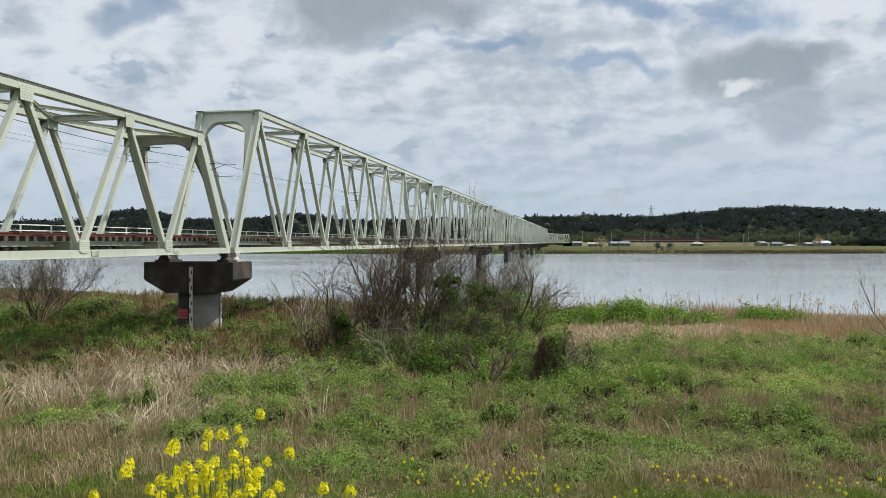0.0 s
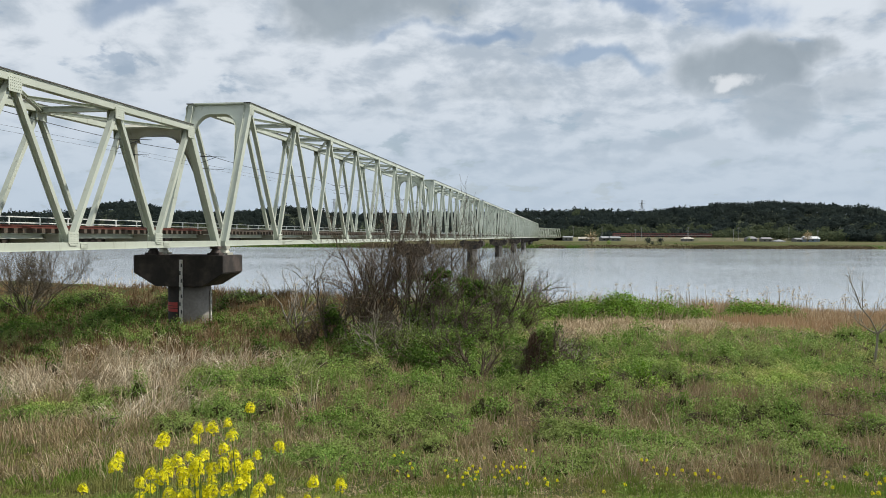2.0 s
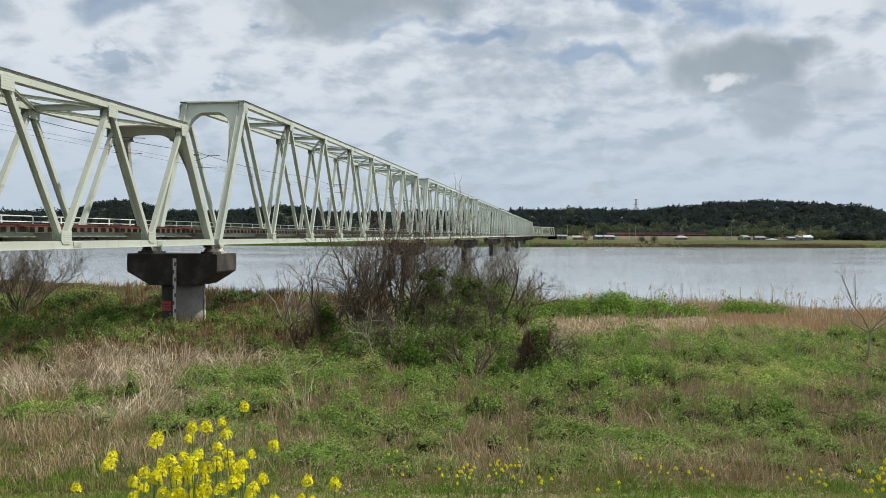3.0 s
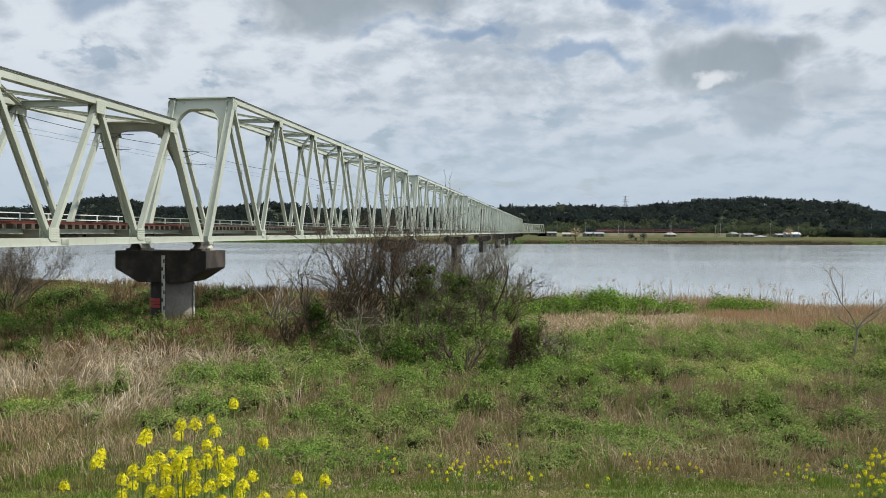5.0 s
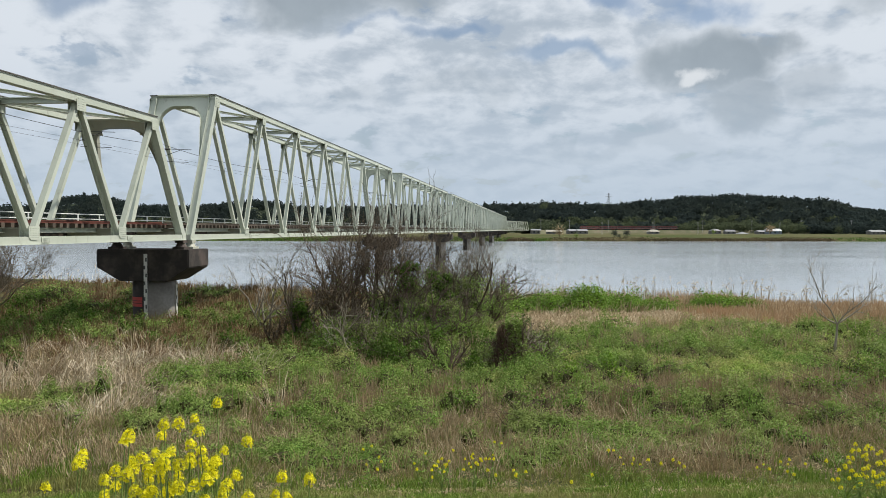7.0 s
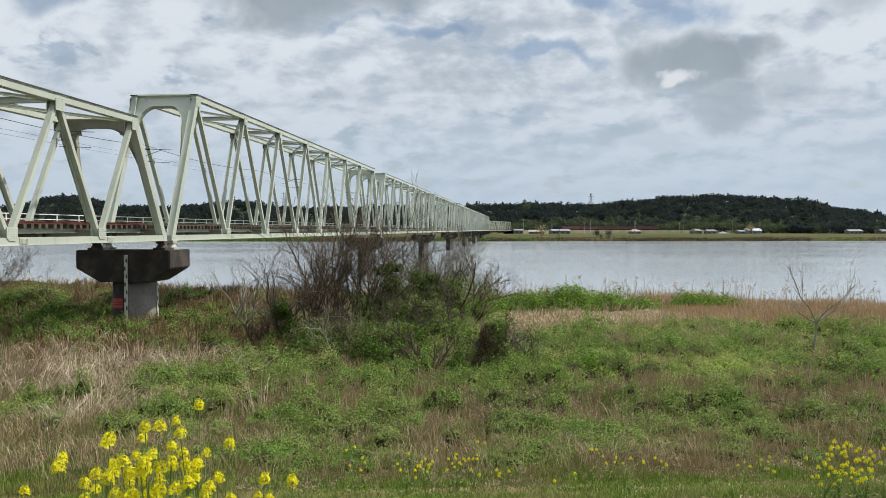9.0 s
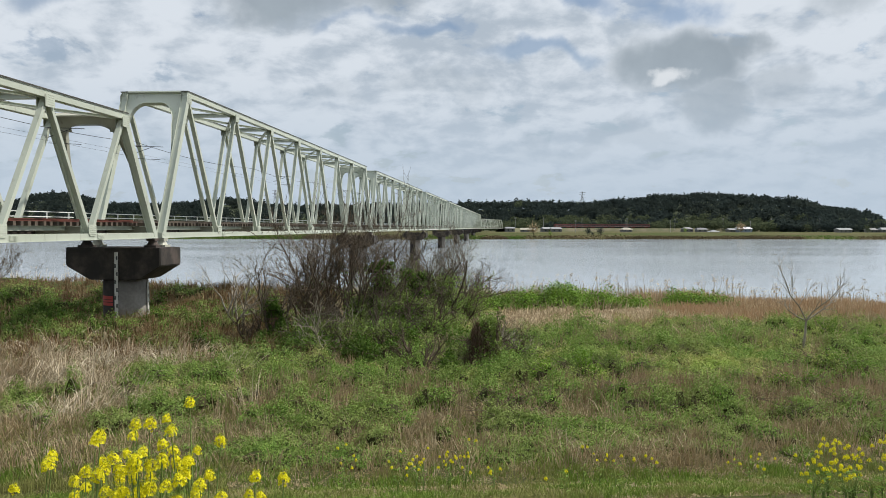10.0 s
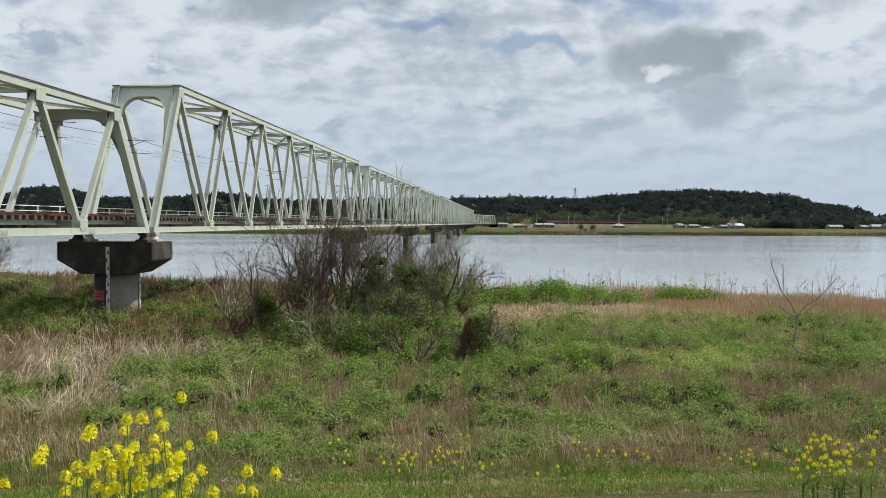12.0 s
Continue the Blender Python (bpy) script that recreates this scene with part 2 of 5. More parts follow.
# near-black filler: the shade between leaves, put into the colour
M_GAP_SHADE = leafy("stems_and_litter", ((0.05, 0.05, 0.02), (0.06, 0.055, 0.025), (0.07, 0.06, 0.03), (0.035, 0.042, 0.015)), 0.1, 0.95, 2.0)
M_MAT = leafy("pale_reed_mat", ((0.42, 0.335, 0.22), (0.55, 0.46, 0.315), (0.7, 0.61, 0.45), (0.45, 0.345, 0.225)), 0.15, 0.85, 0.5)
M_BROWN = leafy("brown_reed_stalks", ((0.13, 0.085, 0.043), (0.235, 0.165, 0.09), (0.39, 0.305, 0.185), (0.17, 0.102, 0.053)), 0.2, 0.8, 0.4)
M_STRAW = leafy("bleached_straw", ((0.45, 0.38, 0.265), (0.58, 0.505, 0.375), (0.74, 0.67, 0.54), (0.36, 0.28, 0.18)), 0.2, 0.8, 0.4)
M_REED = leafy("tawny_reeds", ((0.33, 0.225, 0.13), (0.51, 0.38, 0.235), (0.66, 0.54, 0.37), (0.42, 0.275, 0.16)), 0.25, 0.8, 0.15)


def woods_material(name, a, b, c3):
    """Crowns far away: the tone changes from tree to tree, not from leaf to leaf."""
    m, t, s = material(name, 0.9)
    p = world_place(t)
    c = mix(t, ramp(t, noise_tex(t, p, 0.10, 3), 0.35, 0.65), a, b)
    c = mix(t, ramp(t, noise_tex(t, p, 0.02, 4), 0.45, 0.7, 0.0, 0.7), c, c3)
    put(t, s.inputs["Base Color"], c)
    s.inputs["Specular IOR Level"].default_value = 0.05
    tr, mx = t.nodes.new("ShaderNodeBsdfTranslucent"), t.nodes.new("ShaderNodeMixShader")
    put(t, tr.inputs[0], c)
    mx.inputs[0].default_value = 0.5
    link(t, s.outputs[0], mx.inputs[1])
    link(t, tr.outputs[0], mx.inputs[2])
    link(t, mx.outputs[0], t.nodes["Material Output"].inputs[0])
    return m


M_FOREST = woods_material("dark_forest_leaves", (0.033, 0.046, 0.044), (0.041, 0.055, 0.05), (0.05, 0.062, 0.05))
M_FOREST_LIGHT = woods_material("lighter_broadleaf_crowns", (0.075, 0.095, 0.055), (0.09, 0.11, 0.06), (0.075, 0.09, 0.055))


# ------------------------------------------------------------------ mesh helpers
def mesh_from(name, verts, faces, mat, smooth=False):
    """A mesh from arrays: verts (n, 3), faces (m, 3) or (m, 4)."""
    verts, faces = np.asarray(verts, np.float32), np.asarray(faces, np.int32)
    me = bpy.data.meshes.new(name)
    k = faces.shape[1]
    me.vertices.add(len(verts))
    me.vertices.foreach_set("co", verts.ravel())
    me.loops.add(faces.size)
    me.loops.foreach_set("vertex_index", faces.ravel())
    me.polygons.add(len(faces))
    me.polygons.foreach_set("loop_start", np.arange(0, faces.size, k, dtype=np.int32))
    me.polygons.foreach_set("use_smooth", np.full(len(faces), smooth))
    me.update(calc_edges=True)
    me.materials.append(mat)
    return me


def part(name, bm, mat, parent=None, label=""):
    """Link a bmesh as one mesh object under a thing or a part."""
    me = bpy.data.meshes.new(name)
    bm.to_mesh(me)
    bm.free()
    me.materials.append(mat)
    ob = new(name, me)
    ob.parent = parent
    return tagged(ob, label)


def mesh_part(name, me, parent=None, label=""):
    ob = new(name, me)
    ob.parent = parent
    return tagged(ob, label)


def empty(name, m, label, category, group="", kind=""):
    ob = new(name)
    ob.empty_display_size = 0.3
    ob.matrix_basis = m
    return tagged(ob, label, category, group, kind)


def box(bm, lo, hi, m=None):
    x0, y0, z0 = lo
    x1, y1, z1 = hi
    v = [bm.verts.new(p if m is None else m @ Vector(p)) for p in ((x0, y0, z0), (x1, y0, z0), (x1, y1, z0), (x0, y1, z0), (x0, y0, z1), (x1, y0, z1), (x1, y1, z1), (x0, y1, z1))]
    for f in ((3, 2, 1, 0), (4, 5, 6, 7), (0, 1, 5, 4), (1, 2, 6, 5), (2, 3, 7, 6), (3, 0, 4, 7)):
        bm.faces.new([v[i] for i in f])
    return v


def along(a, b, side=(0, 1, 0)):
    """A frame at a with x towards b and y near side."""
    a, b = Vector(a), Vector(b)
    x = (b - a).normalized()
    z = x.cross(Vector(side)).normalized()
    y = z.cross(x)
    m = Matrix((x, y, z)).transposed().to_4x4()
    m.translation = a
    return m, (b - a).length


def bar(bm, a, b, wide, tall, side=(0, 1, 0)):
    """A box member: wide along side, tall across it."""
    m, n = along(a, b, side)
    box(bm, (0, -wide / 2, -tall / 2), (n, wide / 2, tall / 2), m)


def h_bar(bm, a, b, wide, tall, side=(0, 1, 0), plate=0.03):
    """An H member: two flanges that face sideways and a web between them."""
    m, n = along(a, b, side)
    for s in (-1, 1):
        y = s * (wide / 2 - plate / 2)
        box(bm, (0, y - plate / 2, -tall / 2), (n, y + plate / 2, tall / 2), m)
    box(bm, (0, -wide / 2 + plate, -plate / 2), (n, wide / 2 - plate, plate / 2), m)


def tube(pts, radii, sides=5):
    """Verts and faces (quads) of a tapered tube along points."""
    pts = np.asarray(pts, float)
    d = np.gradient(pts, axis=0)
    d /= np.linalg.norm(d, axis=1, keepdims=True) + 1e-9
    ref = np.where(np.abs(d[:, 2:3]) > 0.9, np.array([[1.0, 0, 0]]), np.array([[0, 0, 1.0]]))
    u = np.cross(d, ref)
    u /= np.linalg.norm(u, axis=1, keepdims=True) + 1e-9
    w = np.cross(d, u)
    ang = np.arange(sides) * 2 * np.pi / sides
    ring = np.cos(ang)[None, :, None] * u[:, None] + np.sin(ang)[None, :, None] * w[:, None]
    v = (pts[:, None] + ring * np.asarray(radii)[:, None, None]).reshape(-1, 3)
    f = []
    for i in range(len(pts) - 1):
        for j in range(sides):
            k = (j + 1) % sides
            f.append((i * sides + j, i * sides + k, (i + 1) * sides + k, (i + 1) * sides + j))
    return v, np.array(f)


def tubes_mesh(name, list_of, mat, sides=5):
    vs, fs, n = [], [], 0
    for pts, radii in list_of:
        v, f = tube(pts, radii, sides)
        vs.append(v)
        fs.append(f + n)
        n += len(v)
    return mesh_from(name, np.concatenate(vs), np.concatenate(fs), mat, True)


# Value noise for the plan of the land and its plants
_LAT = np.random.RandomState(7).rand(256, 256)


def vnoise(x, y, scale, seed=0):
    x, y = np.asarray(x, float) / scale + 37.1 * seed, np.asarray(y, float) / scale + 19.7 * seed
    xi, yi = np.floor(x).astype(int), np.floor(y).astype(int)
    fx, fy = x - xi, y - yi
    fx, fy = fx * fx * (3 - 2 * fx), fy * fy * (3 - 2 * fy)
    g = lambda i, j: _LAT[i % 256, j % 256]
    return (g(xi, yi) * (1 - fx) + g(xi + 1, yi) * fx) * (1 - fy) + (g(xi, yi + 1) * (1 - fx) + g(xi + 1, yi + 1) * fx) * fy


def fnoise(x, y, scale, seed=0):
    return 0.55 * vnoise(x, y, scale, seed) + 0.3 * vnoise(x, y, scale / 2.1, seed + 3) + 0.15 * vnoise(x, y, scale / 4.3, seed + 5)


def step(a, b, v):
    t = np.clip((np.asarray(v, float) - a) / (b - a), 0, 1)
    return t * t * (3 - 2 * t)


# ------------------------------------------------------------------ the land
FAR_SHORE = 490.0


def shore(x):
    """The y at which the near bank meets the water."""
    return 85.0 - 0.5 * np.clip(x, -200, 45) + 6 * (vnoise(x, 0 * np.asarray(x), 14, 2) - 0.5)


def far_shore(x):
    return FAR_SHORE + 10 * (vnoise(x, 0 * np.asarray(x), 60, 4) - 0.5) + 0.02 * np.abs(x)


def land(x, y):
    x, y = np.asarray(x, float), np.asarray(y, float)
    z = 5.7 - 0.28 * np.clip(y - 2.0, 0, 100)
    z = np.where(y < 0, 5.7 - 0.0 * y, z)
    field = 1.2 + 0.5 * (fnoise(x, y, 9.0, 1) - 0.5) + step(19.5, 24, y) * (0.45 * (fnoise(x, y, 2.6, 2) - 0.5))
    z = np.where(y < 2, 5.7, np.maximum(z, field) + 0.25 * np.exp(-((z - field) / 0.5) ** 2) * 0.4)
    edge = shore(x)
    z = z * (1 - step(edge - 12, edge + 6, y)) + (-1.6) * step(edge - 12, edge + 6, y)
    e2 = far_shore(x)
    up = step(e2 - 6, e2 + 8, y)
    rise = 1.0 + 1.2 * step(e2 + 5, e2 + 30, y) + 1.6 * step(e2 + 35, e2 + 55, y) * (0.9 + 0.2 * vnoise(x, y, 40, 6))
    return z * (1 - up) + rise * up


def grid_coords(n, lo, mid0, mid1, hi):
    a = -np.geomspace(1, mid0 - lo + 1, n // 5)[::-1] + 1 + mid0
    b = np.linspace(mid0, mid1, n * 3 // 5)[1:-1]
    c = np.geomspace(1, hi - mid1 + 1, n // 5) - 1 + mid1
    return np.concatenate([a, b, c])


def sheet(name, xs, ys, height, mat):
    X, Y = np.meshgrid(xs, ys)
    Z = height(X, Y)
    n, m = len(ys), len(xs)
    i = np.arange(n * m).reshape(n, m)
    f = np.stack([i[:-1, :-1], i[:-1, 1:], i[1:, 1:], i[1:, :-1]], -1).reshape(-1, 4)
    return new(name, mesh_from(name, np.stack([X, Y, Z], -1).reshape(-1, 3), f, mat, True))


ground_ys = np.concatenate([-np.geomspace(1, 900, 20)[::-1], np.linspace(0, 150, 260), np.linspace(160, 470, 12), np.linspace(474, 580, 60), np.geomspace(590, 4600, 30)])
tagged(sheet("ground", grid_coords(260, -3600, -75, 75, 3600), ground_ys, land, M_GROUND), "uneven riverbank ground of soil, thatch and grass", "ground", kind="structure")
tagged(sheet("water", np.linspace(-3600, 3600, 3), np.array([60.0, 300.0, 520.0]), lambda x, y: 0 * x, M_WATER), "wide calm grey river with small ripples", "water", kind="structure")

# ------------------------------------------------------------------ the railway bridge
BRIDGE_TURN = 9.726
OFF = 22.72
_d = Vector((math.sin(radians(BRIDGE_TURN)), math.cos(radians(BRIDGE_TURN)), 0))
_n = Vector((-_d.y, _d.x, 0))
FOOT = EYE_Z - 0.724                 # underside of the bottom chords
WIDE = 4.36                          # between the two trusses


def on_bridge(s, v=0.0, z=FOOT, turn=0.0):
    """The pose of bridge axes (x along, y to the far truss) at s metres along it."""
    p = _d * s + _n * (OFF + v)
    return pose(p.x, p.y, z, 0, 0, 90 - BRIDGE_TURN - turn)


def plate_with_bolts(bm, u, z, w, h, y, out, bolts):
    """A gusset plate in the truss plane, with cut corners and bolt heads."""
    c = min(w, h) * 0.22
    ring = [(-w / 2 + c, -h / 2), (w / 2 - c, -h / 2), (w / 2, -h / 2 + c), (w / 2, h / 2), (-w / 2, h / 2), (-w / 2, -h / 2 + c)]
    if z > 3:
        ring = [(a, -b) for a, b in ring][::-1]
    lo = [bm.verts.new((u + a, y, z + b)) for a, b in ring]
    hi = [bm.verts.new((u + a, y + out * 0.03, z + b)) for a, b in ring]
    bm.faces.new(hi if out < 0 else hi[::-1])
    for i in range(6):
        j = (i + 1) % 6
        bm.faces.new((lo[i], lo[j], hi[j], hi[i]))
    if bolts:
        r = 0.028
        for a in np.linspace(-w * 0.36, w * 0.36, 6):
            for b in np.linspace(-h * 0.32, h * 0.34, 5):
                if abs(abs(a) - w * 0.22) < w * 0.16 or b > h * 0.2:
                    p = Vector((u + a, y + out * 0.03, z + b))
                    q = [bm.verts.new(p + Vector((r * math.cos(k * 1.047), 0, r * math.sin(k * 1.047)))) for k in range(6)]
                    top = bm.verts.new(p + Vector((0, out * 0.03, 0)))
                    for k in range(6):
                        bm.faces.new((q[k], q[(k + 1) % 6], top))


def portal_frame(bm, foot, head, wide, arch=2.3, leg=5.0, web=0.72):
    """The sway frame between two inclined end posts: a web with an arched lower edge and a flange round it."""
    foot, head = Vector(foot), Vector(head)
    down = (foot - head).normalized()
    side = Vector((0, 1, 0))
    inner = [(0.22, leg), (0.36, leg * 0.75), (0.58, arch + 0.25)]
    for k in range(1, 8):
        a = k / 7 * math.pi / 2
        inner.append((0.58 + 1.05 * (1 - math.cos(a)), arch + 0.25 - (arch + 0.25 - web) * math.sin(a)))
    inner += [(wide - a, b) for a, b in inner[::-1]]
    outer = [(a, -0.05) if 0.58 < a < wide - 0.58 else ((0.0, b - 0.3) if a < wide / 2 else (wide, b - 0.3)) for a, b in inner]
    outer[2], outer[-3] = (0.0, -0.05), (wide, -0.05)
    nrm = down.cross(side)
    at = lambda a, b, o: head + side * a + down * b + nrm * o
    for o in (-0.02, 0.02):
        r0, r1 = [bm.verts.new(at(a, b, o)) for a, b in inner], [bm.verts.new(at(a, b, o)) for a, b in outer]
        for i in range(len(inner) - 1):
            bm.faces.new((r0[i], r0[i + 1], r1[i + 1], r1[i]))
    for t in (0.0, 0.03):
        f0, f1 = [bm.verts.new(at(a, b + t, -0.17)) for a, b in inner], [bm.verts.new(at(a, b + t, 0.17)) for a, b in inner]
        for i in range(len(inner) - 1):
            bm.faces.new((f0[i], f0[i + 1], f1[i + 1], f1[i]))
    for a in (wide * 0.42, wide * 0.58, 0.9, wide - 0.9):
        b = web if 1.5 < a < wide - 1.5 else 1.1
        bar(bm, at(a, 0.05, 0), at(a, b, 0), 0.02, 0.2, nrm)
    m, n = along(at(0.1, 0.0, 0), at(wide - 0.1, 0.0, 0), nrm)
    box(bm, (0, -0.24, -0.05), (n, 0.24, 0.05), m)


def truss_span(panels, step_u, high, bolts, first_s, label):
    """A through truss with its floor, track, walkway and railing; x along, y across, z up from the chord's underside."""
    L, W = panels * step_u, WIDE
    th = empty("truss_span", on_bridge(first_s), label, "bridge span", "spans of the railway bridge")
    zb, zt = 0.2, high - 0.24
    inset = step_u * (0.46 if high > 8 else 0.5)
    back = 0.5 if high > 8 else 0.0
    tops = [inset - back * 0.5] + [step_u * (i + 0.5) - back for i in range(1, panels - 1)] + [L - inset - back]
    bots = [0.0] + [step_u * i + (0.25 if high > 8 else 0.0) for i in range(1, panels)] + [L]
    for y, o in ((0, -1), (W, 1)):
        bm = bmesh.new()
        box(bm, (-0.25, y - 0.21, 0.02), (L + 0.25, y + 0.21, 0.36))
        box(bm, (-0.25, y - 0.27, 0.0), (L + 0.25, y + 0.27, 0.02))
        part("bottom_chord", bm, M_PAINT, th)
        bm = bmesh.new()
        box(bm, (tops[0] - 0.2, y - 0.21, high - 0.36), (tops[-1] + 0.2, y + 0.21, high - 0.03))
        box(bm, (tops[0] - 0.28, y - 0.24, high - 0.03), (tops[-1] + 0.28, y + 0.24, high))
        chord = part("top_chord", bm, M_PAINT, th)
        # thin dark plate added for the dark line along the chord's top
        bm = bmesh.new()
        box(bm, (tops[0] - 0.3, y - 0.26, high + 0.003), (tops[-1] + 0.3, y + 0.26, high + 0.06))
        part("cover_plate", bm, M_TOP_DARK, chord, "thin dark cover plate")
        for i in range(panels):
            for a, b, last in ((bots[i], tops[i], i == 0), (bots[i + 1], tops[i], i == panels - 1)):
                bm = bmesh.new()
                if last:
                    bar(bm, (a, y, zb), (b, y, zt), 0.42, 0.31)
                    for e in (-1, 1):
                        m, n = along((a, y, zb), (b, y, zt))
                        box(bm, (0, e * 0.21 - 0.015, -0.22), (n, e * 0.21 + 0.015, 0.22), m)
                    part("end_post", bm, M_PAINT, th)
                else:
                    if (a < b) == (b < L / 2):
                        h_bar(bm, (a, y, zb), (b, y, zt), 0.31, 0.22)
                    else:
                        bar(bm, (a, y, zb), (b, y, zt), 0.29, 0.22)
                    part("diagonal", bm, M_PAINT, th)
        for u, z, w, h in [(u, high - 0.45, 0.80, 0.70) for u in tops] + [(u, 0.52, 0.76, 0.62) for u in bots[1:-1]]:
            bm = bmesh.new()
            plate_with_bolts(bm, u, z, w, h, y + o * 0.215, o, bolts)
            plate_with_bolts(bm, u, z, w, h, y - o * 0.215, -o, False)
            part("gusset_plate", bm, M_PAINT, th)
    for u in bots[1:-1]:
        bm = bmesh.new()
        plate_with_bolts(bm, u + 0.85, 0.19, 0.62, 0.26, -0.215, -1, bolts)
        part("splice_plate", bm, M_PAINT, th)
    for i, u in enumerate(tops):
        if 0 < i < len(tops) - 1:
            bm = bmesh.new()
            h_bar(bm, (u, 0.2, zt), (u, W - 0.2, zt), 0.3, 0.34, (0, 0, 1))
            part("top_strut", bm, M_PAINT, th)
        if i < len(tops) - 1:
            v = tops[i + 1]
            for y0, y1 in ((0.2, W - 0.2), (W - 0.2, 0.2)):
                bm = bmesh.new()
                h_bar(bm, (u, y0, zt - (0.02 if y0 < 1 else 0.05)), (v, y1, zt - (0.02 if y0 < 1 else 0.05)), 0.16, 0.2, (0, 0, 1), 0.02)
                part("lateral_brace", bm, M_PAINT, th)
    for u0, u1 in ((0, tops[0]), (L, tops[-1])):
        bm = bmesh.new()
        portal_frame(bm, (u0, 0, zb), (u1, 0, high - 0.05), W, 2.3 if high > 8 else 1.3, 5.2 if high > 8 else 3.4, 0.85 if high > 8 else 0.6)
        # low span's far portal: the shade on its underside is put into the colour
        part("portal_frame", bm, M_STRINGER if high < 8 and u0 else M_PAINT, th)
    # floor
    for u in bots:
        bm = bmesh.new()
        h_bar(bm, (u, 0.22, 0.42), (u, W - 0.22, 0.42), 0.64, 0.3, (0, 0, 1))
        part("floor_beam", bm, M_STRINGER, th)
    for y in (W / 2 - 0.85, W / 2 + 0.85):
        bm = bmesh.new()
        deep = 0.24 if y < W / 2 else 0.5
        h_bar(bm, (0.05, y, 0.77 - deep / 2), (L - 0.05, y, 0.77 - deep / 2), deep, 0.3, (0, 0, 1))
        # the far stringer is black: shade below the track put into its colour
        part("stringer", bm, M_PAINT if y < W / 2 else M_CAP, th)
    bm = bmesh.new()
    box(bm, (-0.115, -1.3, 0), (0.115, 1.3, 0.215))
    first_tie = part("sleeper", bm, M_TIE, th)
    first_tie.location = (0.3, W / 2, 0.775)
    for i in range(1, int(L / 0.62)):
        tie = mesh_part("sleeper", first_tie.data, th)
        tie.location = (0.3 + i * 0.62, W / 2 + random.uniform(-0.04, 0.04), 0.775)
    for y in (W / 2 - 0.55, W / 2 + 0.55, W / 2 - 0.72, W / 2 + 0.72):
        bm = bmesh.new()
        box(bm, (-0.3, y - 0.065, 0.995), (L + 0.3, y + 0.065, 1.015))
        box(bm, (-0.3, y - 0.012, 1.015), (L + 0.3, y + 0.012, 1.10))
        box(bm, (-0.3, y - 0.034, 1.10), (L + 0.3, y + 0.034, 1.15))
        part("rail", bm, M_RUST if high < 8 else M_TIE, th, "rusty steel rail")
    bm = bmesh.new()
    box(bm, (0, W / 2 - 1.24, 0.995), (L, W / 2 - 1.08, 1.05))
    part("guard_timber", bm, M_RUST if high < 8 else M_TIE, th, "red-brown guard timber beside the track")
    bm = bmesh.new()
    box(bm, (0, W + 0.3, 0.62), (L, W + 1.05, 0.66))
    for i in range(int(L / step_u) + 1):
        box(bm, (i * step_u - 0.05, W + 0.2, 0.42), (i * step_u + 0.05, W + 1.0, 0.62))
    part("walkway", bm, M_STRINGER, th, "narrow steel walkway beside the track")
    for i in range(int(L / 2.4) + 1):
        bm = bmesh.new()
        box(bm, (i * 2.4 - 0.03, W + 1.0, 0.6), (i * 2.4 + 0.03, W + 1.06, 1.62))
        part("railing_post", bm, M_WHITE, th)
    for z in (1.32, 1.62):
        bm = bmesh.new()
        box(bm, (-0.2, W + 0.99, z - 0.025), (L + 0.2, W + 1.045, z + 0.03))
        part("handrail", bm, M_WHITE, th)
    # overhead line
    for y, z in ((W / 2, 5.60), (W / 2, 6.40), (W / 2 + 0.35, 5.42)):
        thick = 0.015 if z > 6 else 0.006
        pts = [(u, y + 0.1 * math.sin(u / 13), z - (0.0 if z < 6 else 0.35 * math.sin(math.pi * ((u / 25) % 1)))) for u in np.linspace(-1, L + 1, 42)]
        mesh_part("overhead_wire", tubes_mesh("overhead_wire", [(pts, [thick] * 42)], M_WIRE, 4), th)
    for u in (tops[0] + 0.6, L / 2, tops[-1] - 0.6):
        bm = bmesh.new()
        bar(bm, (u, W - 0.1, 6.5), (u, W / 2 - 0.2, 6.4), 0.035, 0.035)
        bar(bm, (u, W - 0.1, 5.9), (u, W / 2 + 0.6, 6.4), 0.03, 0.03)
        bar(bm, (u, W - 0.2, 5.6), (u, W / 2, 5.5), 0.03, 0.03)
        for k in range(4):
            m = Matrix.Translation((u, W - 0.45 - 0.09 * k, 6.48)) @ pose(0, 0, 0, 90)
            bmesh.ops.create_cone(bm, cap_ends=True, segments=8, radius1=0.08, radius2=0.04, depth=0.05, matrix=m)
        part("wire_bracket", bm, M_WIRE, th, "dark overhead wire bracket with insulators")
    return th


BIG, SMALL = (8, 9.581, 10.14), (6, 7.65, 7.36)
big_len, small_len = BIG[0] * BIG[1], SMALL[0] * SMALL[1]
S_BIG, S_SMALL_END = 49.70, 48.50
small = truss_span(*SMALL, True, S_SMALL_END - small_len, "low pale green steel truss span with bolted gusset plates")
truss_big = truss_span(*BIG, True, S_BIG, "tall pale green steel through truss span with arched portals")
PITCH = big_len + 0.85
for i in range(1, 7):
    copy_thing(truss_big, on_bridge(S_BIG + i * PITCH))
copy_thing(small, on_bridge(S_SMALL_END - 2 * small_len - 0.85))
end = on_bridge(S_BIG + 7 * PITCH)
for turn in (7.0, 15.0):
    end = end @ pose(0, 0, 0, 0, 0, -turn if turn == 7.0 else -5.0)
    copy_thing(small, end)
    end = end @ pose(small_len + 0.8, 0, 0)
END_OF_BRIDGE = end.translation.copy()


